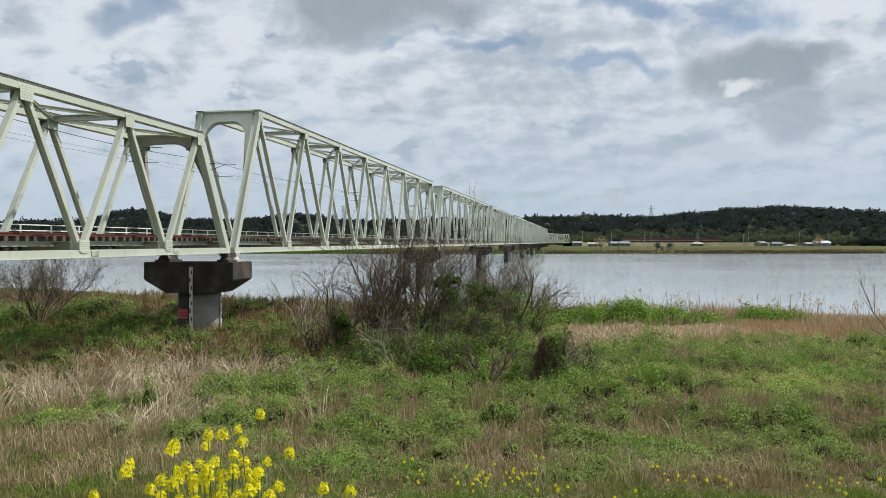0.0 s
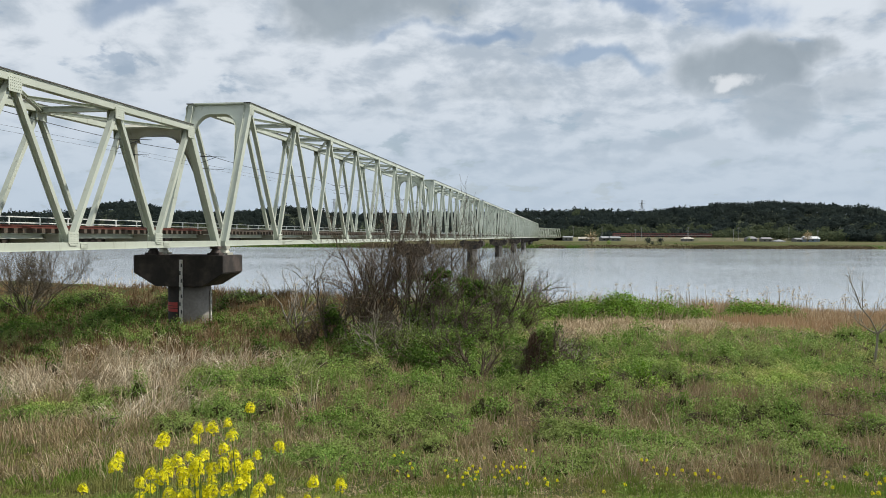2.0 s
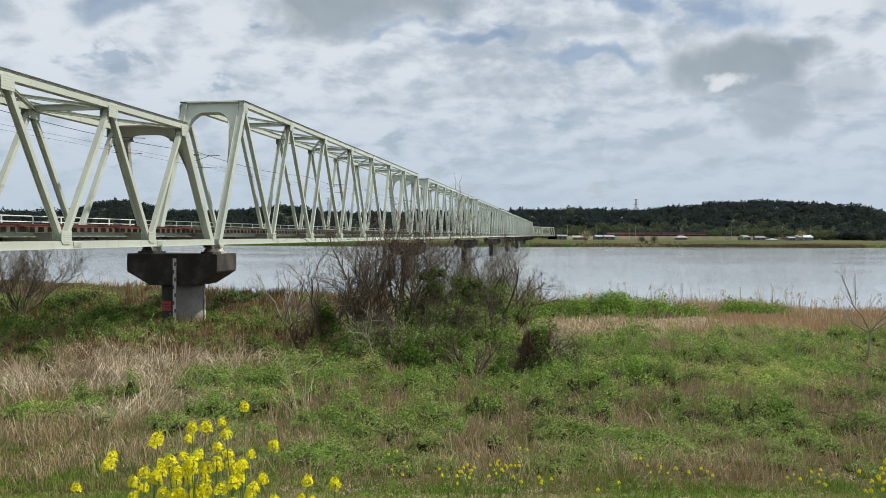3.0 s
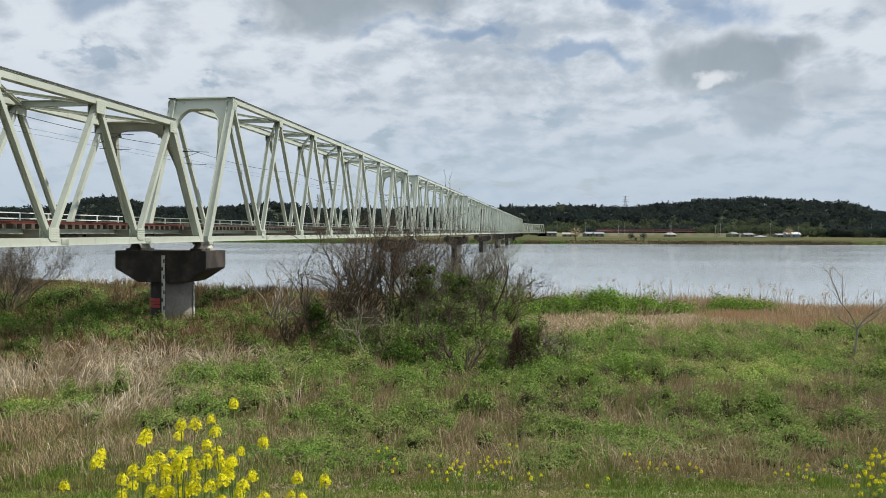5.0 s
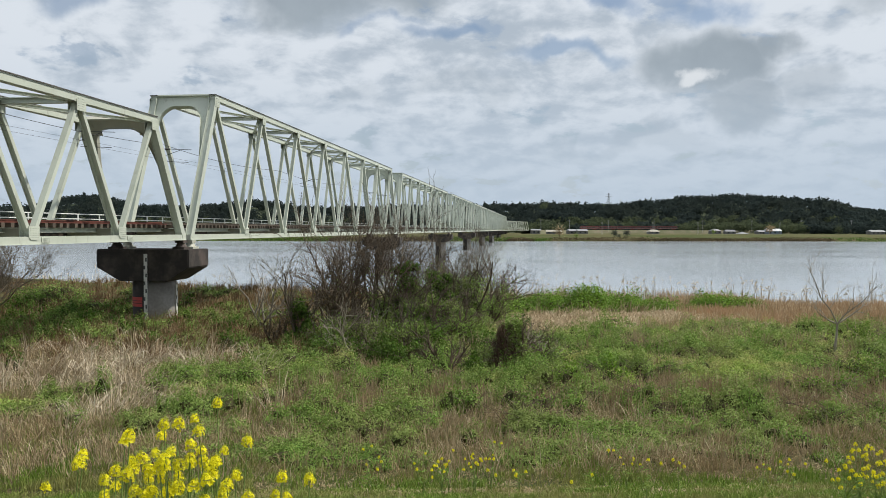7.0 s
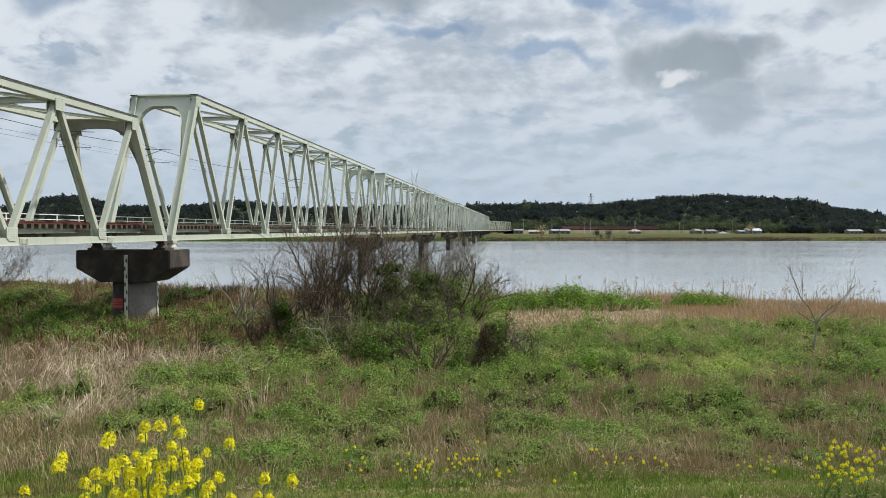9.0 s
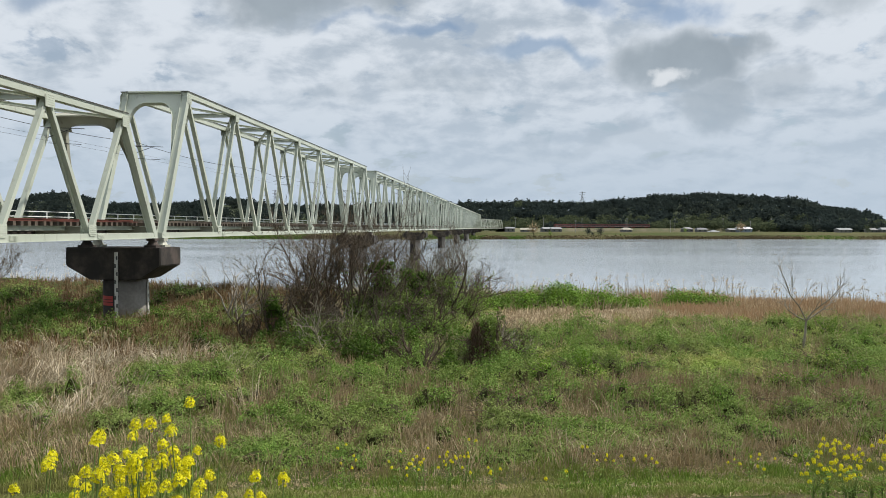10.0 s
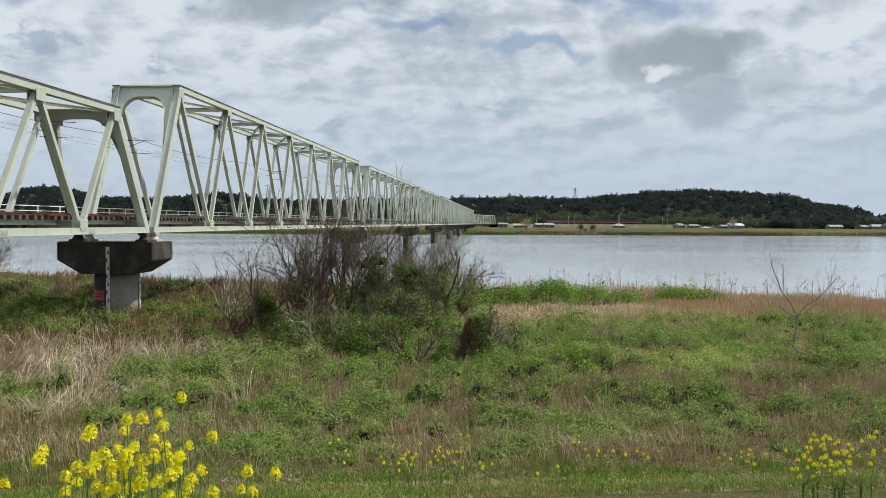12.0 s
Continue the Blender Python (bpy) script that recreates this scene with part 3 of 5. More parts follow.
def pier(s, foot_z, label):
    """A round column under a hammerhead cap with chamfered ends, and bearings on it."""
    th = empty("bridge_pier", on_bridge(s, 0, foot_z), label, "bridge pier", "piers of the railway bridge")
    top = FOOT - foot_z - 0.58
    W = WIDE
    bm = bmesh.new()
    prof = [(-0.85, top), (-0.85, top - 1.16), (0.6, top - 2.04), (W - 0.6, top - 2.04), (W + 0.98, top - 1.16), (W + 0.98, top)]
    a, b = [bm.verts.new((-1.55, y, z)) for y, z in prof], [bm.verts.new((1.55, y, z)) for y, z in prof]
    bm.faces.new(a)
    bm.faces.new(b[::-1])
    for i in range(6):
        j = (i + 1) % 6
        bm.faces.new((a[j], a[i], b[i], b[j]))
    bmesh.ops.recalc_face_normals(bm, faces=bm.faces)
    bmesh.ops.bevel(bm, geom=list(bm.edges), offset=0.05, segments=2, affect="EDGES")
    part("pier_cap", bm, M_CAP, th, "black-stained concrete cap")
    bm = bmesh.new()
    bmesh.ops.create_cone(bm, cap_ends=True, segments=40, radius1=1.36, radius2=1.36, depth=top - 2.04 + 1.5, matrix=Matrix.Translation((0, W / 2, (top - 2.04 - 1.5) / 2)))
    col = part("column", bm, M_CONC, th, "grey weathered concrete column")
    col.data.materials.append(M_CAP)
    for p in col.data.polygons:
        p.use_smooth = len(p.vertices) == 4
        if 78 < math.degrees(math.atan2(p.center.y - W / 2, p.center.x)) % 360 < 187:
            p.material_index = 1          # the column's shaded side, darkened here with the cap's black material
    for y in (0, W):
        for u in (-0.75, 0.55):
            bm = bmesh.new()
            box(bm, (u - 0.42, y - 0.4, top), (u + 0.42, y + 0.4, top + 0.14))
            bmesh.ops.create_cone(bm, cap_ends=True, segments=14, radius1=0.38, radius2=0.24, depth=0.26, matrix=Matrix.Translation((u, y, top + 0.27)))
            box(bm, (u - 0.3, y - 0.28, top + 0.40), (u + 0.3, y + 0.28, top + 0.58))
            part("bearing", bm, M_STRINGER if u > 0 else M_CAP, th, "dirty steel bearing" if u > 0 else "black-stained bearing block")
    return th


first_pier = pier(S_BIG - 0.45, 1.0, "concrete pier with a black-stained hammerhead cap on the bank")
for i in range(1, 8):
    copy_thing(first_pier, on_bridge(S_BIG + i * PITCH - 0.45, 0, 1.0))
copy_thing(first_pier, on_bridge(S_SMALL_END - small_len - 0.45, 0, 1.0))

# ------------------------------------------------------------------ far hills
def crowns(name, pts, size, tall, mat, per, seed, label):
    """Tree crowns far away, each a loose heap of leaf clumps."""
    rng = np.random.RandomState(seed)
    n = len(pts)
    d = rng.normal(size=(n, per, 3))
    d /= np.linalg.norm(d, axis=2, keepdims=True)
    taper = 1.0 - 0.8 * (tall[:, None] > 1.25) * np.clip(d[..., 2], -0.2, 1)
    q = pts[:, None] + d * size[:, None, None] * rng.uniform(0.5, 1.1, (n, per, 1)) * np.stack([taper, taper, np.broadcast_to(tall[:, None], taper.shape)], -1)
    a = rng.normal(size=(n, per, 3)) * 0.9 + d
    a /= np.linalg.norm(a, axis=2, keepdims=True)
    u = np.cross(a, rng.normal(size=(n, per, 3)))
    u /= np.linalg.norm(u, axis=2, keepdims=True)
    w = np.cross(a, u)
    k = size[:, None, None] * rng.uniform(0.15, 0.32, (n, per, 1))
    leaf = np.stack([q + u * k * 1.2, q - u * k * 0.7 + w * k * 0.8, q - u * k * 0.7 - w * k * 0.8], 2).reshape(-1, 3)
    me = mesh_from(name, leaf, np.arange(len(leaf)).reshape(-1, 3), mat)
    return tagged(new(name, me), label, "forest", kind="stuff")


def hill_height(x, y):
    """Height of the wooded ridges behind the far bank."""
    az = np.degrees(np.arctan2(x, y))
    ridge = np.interp(az, RIDGE_AZ, RIDGE_H)
    front, top = np.interp(az, (-40, 5, 12, 40), (980, 900, 840, 800)), np.interp(az, (-40, 5, 12, 40), (1100, 1050, 1000, 960))
    dist = np.hypot(x, y)
    t = step(front, top, dist) * (1 - 0.5 * step(top + 60, top + 400, dist))
    return 2.6 + ridge * t


# bearing of the skyline in degrees and its ground height in metres
RIDGE_AZ = (-40, -27.1, -25.2, -23.6, -22.3, -20.5, -19.3, -18.4, -17.0, -15.5, -13.2, -11.7, -10.5, -9.0, -7.8, -5.8, 1.1, 6.0, 8.5, 9.7, 12.5, 15.2, 17.1, 18.6, 19.6, 21.6, 23.8, 25.5, 27.2, 29.2, 30.4, 32.4, 33.4, 33.9, 34.5, 40)
RIDGE_H = (20, 21, 23, 27, 36, 37, 31, 24, 26, 25, 27, 31, 34, 31, 26, 24, 27, 28, 28, 30, 27, 26, 30, 31, 35, 35, 37, 33, 31, 28, 20, 15, 11, 3, 6, 9)
M_HILL = plain("forest_floor", (0.03, 0.045, 0.02), (0.045, 0.06, 0.028), 0.02, 1.0)
hx, hy = np.linspace(-1000, 900, 150), np.linspace(600, 1700, 80)
tagged(sheet("hillside", hx, hy, hill_height, M_HILL), "dark wooded ridge behind the far bank", "hill", kind="structure")
rng = np.random.RandomState(3)
n = 5200
az = np.radians(rng.uniform(-33, 36.5, n))
front = np.interp(np.degrees(az), (-40, 5, 12, 40), (980, 900, 840, 800))
dist = front - 12 + rng.rand(n) ** 1.1 * 220
px, py = np.sin(az) * dist, np.cos(az) * dist
keep = np.interp(np.degrees(az), RIDGE_AZ, RIDGE_H) > 4
px, py = px[keep], py[keep]
size = rng.uniform(2.8, 5.6, len(px))
tall = np.where(rng.rand(len(px)) < 0.08, rng.uniform(1.35, 1.7, len(px)), rng.uniform(0.8, 1.1, len(px)))
pz = hill_height(px, py) + size * 0.9 + 1.5
light = (fnoise(px, py, 60, 8) + 0.25 * (pz < 18)) > 0.80
spots = np.stack([px, py, pz], -1)
crowns("far_woods", spots[~light], size[~light], tall[~light], M_FOREST, 72, 5, "dense dark evergreen and mixed woods on the ridge")
crowns("far_broadleaf_woods", spots[light], size[light], np.minimum(tall[light], 1.0), M_FOREST_LIGHT, 64, 6, "lighter olive broadleaf trees along the ridge foot")


# ------------------------------------------------------------------ plants of the bank
def blades(name, pts, height, width, lean, mat, label, category, seed, droop=0.25):
    """Grass blades or stalks: five points each, bent over a little."""
    rng = np.random.RandomState(seed)
    n = len(pts)
    a = rng.uniform(0, 2 * np.pi, n)
    side = np.stack([np.cos(a), np.sin(a), 0 * a], -1) * (width * 0.5)[:, None]
    mid = pts + np.concatenate([lean * 0.4, (height * 0.55)[:, None]], 1)
    fall = np.linalg.norm(lean, axis=1) * droop
    tip = pts + np.concatenate([lean, (height - fall)[:, None]], 1)
    v = np.stack([pts - side, pts + side, mid - side * 0.8, mid + side * 0.8, tip], 1).reshape(-1, 3)
    k = np.arange(n)[:, None, None] * 5
    f = (np.array([[0, 1, 3], [0, 3, 2], [2, 3, 4]])[None] + k).reshape(-1, 3)
    return tagged(new(name, mesh_from(name, v, f, mat)), label, category, kind="stuff")


def leaves_mesh(name, c, size, mat, seed, up=0.35, out=None):
    """Pointed leaves at the points c, turned at random, mostly face up, or outwards along out."""
    rng = np.random.RandomState(seed)
    n = len(c)
    a = rng.normal(size=(n, 3))
    if out is None:
        a[:, 2] = np.abs(a[:, 2]) + up
    else:
        a = a * 0.45 + out
    a /= np.linalg.norm(a, axis=1, keepdims=True)
    u = np.cross(a, rng.normal(size=(n, 3)))
    u /= np.linalg.norm(u, axis=1, keepdims=True)
    w = np.cross(a, u)
    s = size[:, None]
    v = np.stack([c + u * s * 1.2, c - u * s * 0.6 + w * s * 0.6, c - u * s * 0.6 - w * s * 0.6], 1).reshape(-1, 3)
    return mesh_from(name, v, np.arange(len(v)).reshape(-1, 3), mat)


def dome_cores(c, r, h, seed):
    """Verts and faces of low lumpy domes, dark filler for the shade inside clumps."""
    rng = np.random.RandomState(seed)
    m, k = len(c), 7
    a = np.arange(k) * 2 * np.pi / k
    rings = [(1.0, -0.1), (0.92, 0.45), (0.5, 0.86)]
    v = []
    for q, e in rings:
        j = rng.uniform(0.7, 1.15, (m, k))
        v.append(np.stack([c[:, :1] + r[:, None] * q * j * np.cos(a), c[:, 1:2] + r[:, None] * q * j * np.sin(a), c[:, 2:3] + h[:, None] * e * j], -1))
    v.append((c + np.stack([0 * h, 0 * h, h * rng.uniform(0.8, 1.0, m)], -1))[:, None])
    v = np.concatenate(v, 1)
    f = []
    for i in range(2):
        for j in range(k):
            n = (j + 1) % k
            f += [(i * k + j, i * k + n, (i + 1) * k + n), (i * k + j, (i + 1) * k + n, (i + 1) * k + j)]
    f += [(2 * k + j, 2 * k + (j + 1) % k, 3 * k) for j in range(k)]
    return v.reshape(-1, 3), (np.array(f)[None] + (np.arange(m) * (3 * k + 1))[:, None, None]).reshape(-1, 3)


def dome_leaves(c, r, h, per, sprigs, rng, loose=0.2, shoots=0.45):
    """Leaves in sprigs that stand out of domes: places and outward directions."""
    m = len(c)
    a, e = rng.uniform(0, 2 * np.pi, (m, sprigs)), rng.rand(m, sprigs) ** 0.75
    flat_r = np.sqrt(1 - e ** 2)
    d = np.stack([flat_r * np.cos(a), flat_r * np.sin(a), e], -1)
    reach = rng.uniform(0.66, 1.12, (m, sprigs)) + 0.45 * rng.rand(m, sprigs) ** 3
    shoot = shoots * rng.rand(m, sprigs) ** 2.5
    idx = np.repeat(np.arange(m), per)
    pick = rng.randint(0, sprigs, len(idx))
    dd = d[idx, pick] + rng.normal(size=(len(idx), 3)) * loose
    dd[:, 2] = np.abs(dd[:, 2])
    dd /= np.linalg.norm(dd, axis=1, keepdims=True)
    box3 = np.stack([r, r, h], -1)[idx]
    pos = c[idx] + dd * box3 * (reach[idx, pick] * (1 - 0.28 * rng.rand(len(idx)) ** 1.5))[:, None]
    pos[:, 2] += shoot[idx, pick] * box3[:, 2] * rng.rand(len(idx)) ** 0.5
    out = dd / box3
    return pos, out / np.linalg.norm(out, axis=1, keepdims=True)


def scatter(n, near, far, seed, az0=-33.0, az1=37.0, weight=None):
    """Points on the bank, thicker nearby, kept by a weight over the plan."""
    rng = np.random.RandomState(seed)
    d = np.exp(rng.uniform(np.log(near), np.log(far), n))
    a = np.radians(rng.uniform(az0, az1, n))
    x, y = d * np.tan(a), d
    w = weight(x, y) if weight else np.ones(n)
    w = w * (y < shore(x) + 1.0)
    k = rng.rand(n) < w
    x, y = x[k], y[k]
    return np.stack([x, y, land(x, y)], -1), rng


def tufts(n, near, far, seed, per, spread, weight, az0=-33.0, az1=37.0):
    """Stalks that stand in tufts: feet, the tuft's own lean and its own height factor."""
    c, rng = scatter(n // per, near, far, seed, az0, az1, weight)
    m = len(c)
    lean, tall = rng.normal(size=(m, 2)), rng.uniform(0.55, 1.3, m)
    idx = np.repeat(np.arange(m), per)
    o = rng.normal(size=(len(idx), 3)) * (spread, spread, 0)
    return c[idx] + o, lean[idx] + o[:, :2] / spread * 0.7, tall[idx], rng


def blob(x, y, cx, cy, rx, ry):
    return np.exp(-(((x - cx) / rx) ** 2 + ((y - cy) / ry) ** 2))


def patch(x, y, scale, seed, lo=0.42, hi=0.58):
    return step(lo, hi, fnoise(x, y, scale, seed))


def w_straw(x, y):
    return np.clip(1.1 * blob(x, y, -14.0, 33.5, 4.6, 5.5) * patch(x, y, 3, 21, 0.3, 0.5) + 0.9 * blob(x, y, -8.8, 37, 1.8, 2.6) + 0.6 * blob(x, y, -21, 36, 5, 5) * patch(x, y, 3, 22) + 0.9 * blob(x, y, -17.5, 31.5, 2.6, 2.0)
                   + 1.0 * blob(x, y, 10.5, 50, 5.0, 3.5) + 1.0 * blob(x, y, 16, 52, 5, 3.5) + 0.7 * blob(x, y, 6.5, 40, 2.0, 3.0) + 0.35 * blob(x, y, -11, 25.5, 3.5, 1.4), 0, 1) * (0.3 + 0.7 * patch(x, y, 1.4, 24, 0.38, 0.58))


def w_brown(x, y):
    left = step(0, 6, -x - 2 + 0.05 * (y - 40)) * step(36, 44, y) * 0.95
    left = left * (0.2 + 0.8 * patch(x, y, 5, 11, 0.36, 0.56)) * (1 - 0.75 * step(-15, -21, x) * step(44, 50, y))
    strips = (0.3 + 0.9 * patch(x, y, 1.8, 17, 0.38, 0.55)) * (1.2 * blob(x, y, 9.0, 26.3, 3.2, 1.9) + 0.8 * blob(x, y, 13.5, 25.5, 3.0, 2.2)) + 0.8 * blob(x, y, -2.0, 26.5, 2.5, 2.2) + 0.7 * blob(x, y, 2.2, 28.5, 2.6, 1.6) + 0.8 * blob(x, y, 19.0, 27.0, 4.0, 3.0) + 0.6 * blob(x, y, -17, 27, 4, 3)
    rest = 0.85 * step(20, 22, y) * patch(x, y, 1.7, 12, 0.40, 0.54) * (1 - 0.8 * blob(x, y, -17, 23, 8, 4.5))
    return np.clip(left + strips + rest, 0, 1)


def w_tawny(x, y):
    return step(0.33, 0.42, x / y + 0.10 * (fnoise(x, y, 5, 15) - 0.5)) * step(47, 53, y + 5 * (fnoise(x, y, 4, 14) - 0.5)) + 0.5 * blob(x, y, 19, 49, 5, 2.5) * patch(x, y, 2.5, 16, 0.45, 0.58)


def w_green(x, y):
    base = step(19.8, 21.5, y + 1.5 * (fnoise(x, y, 3, 35) - 0.5)) * (1 - step(42, 48, y + 3 * (fnoise(x, y, 4, 36) - 0.5))) * step(-9, -3, x + 0.0 * y)
    base = base * (0.06 + 0.94 * patch(x, y, 2.2, 31, 0.46, 0.58))
    left = 0.7 * patch(x, y, 3, 32, 0.48, 0.6) * step(23.5, 26, y) * (x < -3) * (1 - 0.95 * np.clip(1.6 * blob(x, y, -14, 35, 7, 6), 0, 1))
    more = 0.9 * blob(x, y, -7.5, 31.5, 2.5, 2.2) + 0.7 * blob(x, y, 18, 39, 10, 7) + 0.9 * blob(x, y, -24, 52, 5, 4) * patch(x, y, 3, 34) + 0.8 * blob(x, y, -26, 42, 4, 4)
    return np.clip(base * (1 - 0.75 * w_brown(x, y)) + left + more, 0, 1) * (1 - 0.8 * np.clip(w_tawny(x, y), 0, 1))


def w_grass(x, y):
    near = 1 - step(15.2, 17.2, y + 1.5 * (fnoise(x, y, 4, 41) - 0.5) - 3.5 * step(-5, -9, x))
    mown = blob(x * 0, y, 0, 19.0, 1, 1.3) * step(-8, -2, x)
    return np.clip(near * (0.04 + 0.42 * patch(x, y, 1.3, 42, 0.44, 0.6)) * (1 - 0.75 * mown) + 0.16 + 0.75 * patch(x, y, 1.8, 46, 0.44, 0.58) * (y < 26) + 0.35 * (x < -2) * (y < 31) + (y < 18.8) * (0.08 + 0.45 * patch(x, y, 2.6, 47, 0.42, 0.55)), 0, 1)


# short grass at the levee's foot and between the weeds
p, rng = scatter(230000, 14.0, 45, 101, weight=w_grass)
p = p[rng.randint(0, len(p) // 9, len(p))] + rng.normal(size=(len(p), 3)) * (0.07, 0.07, 0)
h = rng.uniform(0.06, 0.26, len(p)) * (0.6 + 0.9 * fnoise(p[:, 0], p[:, 1], 1.5, 43)) * np.where(p[:, 1] > 25, 1.5, np.where(p[:, 1] < 18, 0.6, 1.0))
blades("grass", p, h, 0.012 + 0.0005 * p[:, 1], rng.normal(size=(len(p), 2)) * 0.06, M_GRASS, "short green riverside grass", "grass", 1)
# short grass on the levee's crown
rng = np.random.RandomState(109)
x, y = rng.uniform(-9, 9, 30000), rng.uniform(-6, 14, 30000)
p = np.stack([x, y, land(x, y)], -1)[rng.rand(30000) < 0.3 + 0.7 * patch(x, y, 1.5, 48, 0.4, 0.6)]
blades("levee_grass", p, rng.uniform(0.04, 0.12, len(p)), np.full(len(p), 0.012), rng.normal(size=(len(p), 2)) * 0.05, M_GRASS, "short green grass on the levee's crown", "grass", 13)
# mown thatch, dry and flat
p, rng = scatter(90000, 14.0, 27, 102, weight=lambda x, y: np.clip(np.maximum(blob(x * 0, y, 0, 19.0, 1, 2.2), 0.85 * (y < 18)) * step(-9, -3, x) * (0.4 + 0.6 * patch(x, y, 2.2, 45, 0.35, 0.55)) + 0.8 * blob(x, y, -14.5, 23.5, 4, 2.5) + 0.12, 0, 1))
blades("mown_thatch", p, rng.uniform(0.02, 0.08, len(p)), np.full(len(p), 0.016), rng.normal(size=(len(p), 2)) * 0.11, M_THATCH, "dry mown grass lying on the ground", "dry grass", 2)


def weeds(name, n, near, far, weight, mat, seed, density, radius, high, leaf, label, az0=-33.0, az1=37.0):
    """Leafy clumps: sprigs of leaves over small dark domes that fill the gaps with shade."""
    c, rng = scatter(n, near, far, seed, az0, az1, weight)
    m = len(c)
    r = radius * rng.uniform(0.5, 1.45, m)
    hgt = high * rng.uniform(0.4, 1.25, m) * (0.35 + 1.3 * fnoise(c[:, 0], c[:, 1], 2.5, seed % 50)) * (0.45 + 0.55 * step(20, 27, c[:, 1]))
    grow_out = 0.6 + 0.4 * c[:, 1] / 25
    per = (density * 3.1 * r * (r + hgt) / grow_out ** 2).astype(int) + 20
    pos, out = dome_leaves(c, r, hgt, per, 22, rng)
    size = leaf * rng.uniform(0.65, 1.25, len(pos)) * np.repeat(grow_out, per)
    tagged(new(name, leaves_mesh(name, pos, size, mat, seed + 1, 0.35, out)), label, "weeds", kind="stuff")
    # dark domes added inside the clumps so that the gaps look shaded
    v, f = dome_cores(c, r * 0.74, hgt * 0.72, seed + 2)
    tagged(new(name + "_litter", mesh_from(name + "_litter", v, f, M_GAP_SHADE)), "dark filler domes for the shade inside the weeds", "weeds", kind="stuff")


weeds("green_weeds", 4300, 19.5, 60, w_green, M_WEED, 201, 275, 0.62, 0.75, 0.038, "low leafy green weeds and mugwort")
weeds("low_herbs", 5600, 26, 53, lambda x, y: np.clip(1.0 * step(2, 9, x) * step(28, 32, y) * (1 - np.clip(w_tawny(x, y), 0, 1)) + 0.3 * w_green(x, y), 0, 1) * (0.25 + 0.75 * patch(x, y, 2.4, 37, 0.42, 0.56)) * (1 - step(43.5, 46, y + 3 * (fnoise(x, y, 3, 38) - 0.5)) * (1 - 0.6 * patch(x, y, 3.0, 39, 0.5, 0.6))), M_SPRING, 211, 215, 0.62, 0.42, 0.038, "low pale green herbs on open ground")
weeds("dark_undergrowth", 1900, 24, 60, lambda x, y: np.clip(blob(x, y, 0.5, 42, 6, 6) + 1.0 * blob(x, y, -27, 54, 11, 12) + 0.5 * blob(x, y, -8, 44, 4, 4) + 0.8 * blob(x, y, 8.2, 36.0, 1.0, 0.7) + 0.6 * blob(x, y, -18, 62, 6, 5), 0, 1), M_IVY, 221, 120, 0.7, 0.8, 0.055, "dark green undergrowth below the shrubs")

# dry stalks
p, way, tall, rng = tufts(150000, 20, 95, 103, 14, 0.16, w_brown)
h = rng.uniform(0.4, 1.1, len(p)) * tall * (0.55 + 0.75 * fnoise(p[:, 0], p[:, 1], 5, 51)) * np.where(p[:, 1] < 36, 0.72, 1.15)
lean = (way * 0.24 + rng.normal(size=(len(p), 2)) * 0.12) * h[:, None]
reeds = (p[:, 0] < -3) & (p[:, 1] > 33)
for name, k, mat, label, seed in (("dry_stalks", ~reeds, M_DRY, "pale brown dead grass stalks still standing", 3), ("brown_reeds", reeds, M_BROWN, "brown dead reeds round the pier", 12)):
    blades(name, p[k], h[k], 0.012 + 0.0005 * p[k, 1], lean[k], mat, label, "dry grass", seed)
# bleached reeds that lie in fans
p, way, tall, rng = tufts(120000, 22, 62, 104, 22, 0.20, lambda x, y: w_straw(x, y) * (0.15 + 0.85 * patch(x, y, 1.8, 29, 0.42, 0.55)))
h = rng.uniform(0.6, 1.6, len(p)) * tall * np.where(p[:, 0] > 2, 0.4, 1.0)
blades("bleached_stalks", p, h, 0.014 + 0.0004 * p[:, 1], (way * 0.6 + (0.25, -0.25) + rng.normal(size=(len(p), 2)) * 0.15) * h[:, None], M_STRAW, "pale bleached reed stalks bent and lodged in fans", "dry reeds", 4, 0.45)
p, rng = scatter(110000, 45, 95, 105, weight=lambda x, y: np.clip(w_tawny(x, y), 0, 1), az0=8.0)
h = rng.uniform(0.45, 1.15, len(p)) * (0.5 + 0.8 * fnoise(p[:, 0], p[:, 1], 4, 53))
blades("tawny_reeds", p, h, 0.012 + 0.0006 * p[:, 1], rng.normal(size=(len(p), 2)) * (0.16 * h[:, None]), M_REED, "tawny reed bed beside the water", "reeds", 5)


def russet(x, y):
    spots = blob(x, y, 8.8, 26.3, 2.6, 1.4) + blob(x, y, 13.0, 25.8, 2.4, 1.6) + blob(x, y, 17.5, 27.0, 3.0, 2.0) + 0.5 * blob(x, y, 2.0, 28.2, 2.0, 1.0) + 0.6 * blob(x, y, -1.8, 26.2, 2.2, 1.4) + 0.6 * blob(x, y, -4.2, 29.8, 1.6, 1.0)
    return np.clip((0.1 + 0.9 * patch(x, y, 1.2, 18, 0.40, 0.58)) * spots, 0, 1)


# upright russet stalks above the weeds at the foot of the levee
p, rng = scatter(150000, 22, 31, 107, weight=lambda x, y: russet(x, y + 4.0 * (fnoise(x, y, 3.2, 19) - 0.5)) * 0.55)
h = rng.uniform(0.45, 1.15, len(p)) * (0.7 + 0.5 * fnoise(p[:, 0], p[:, 1], 1.5, 57))
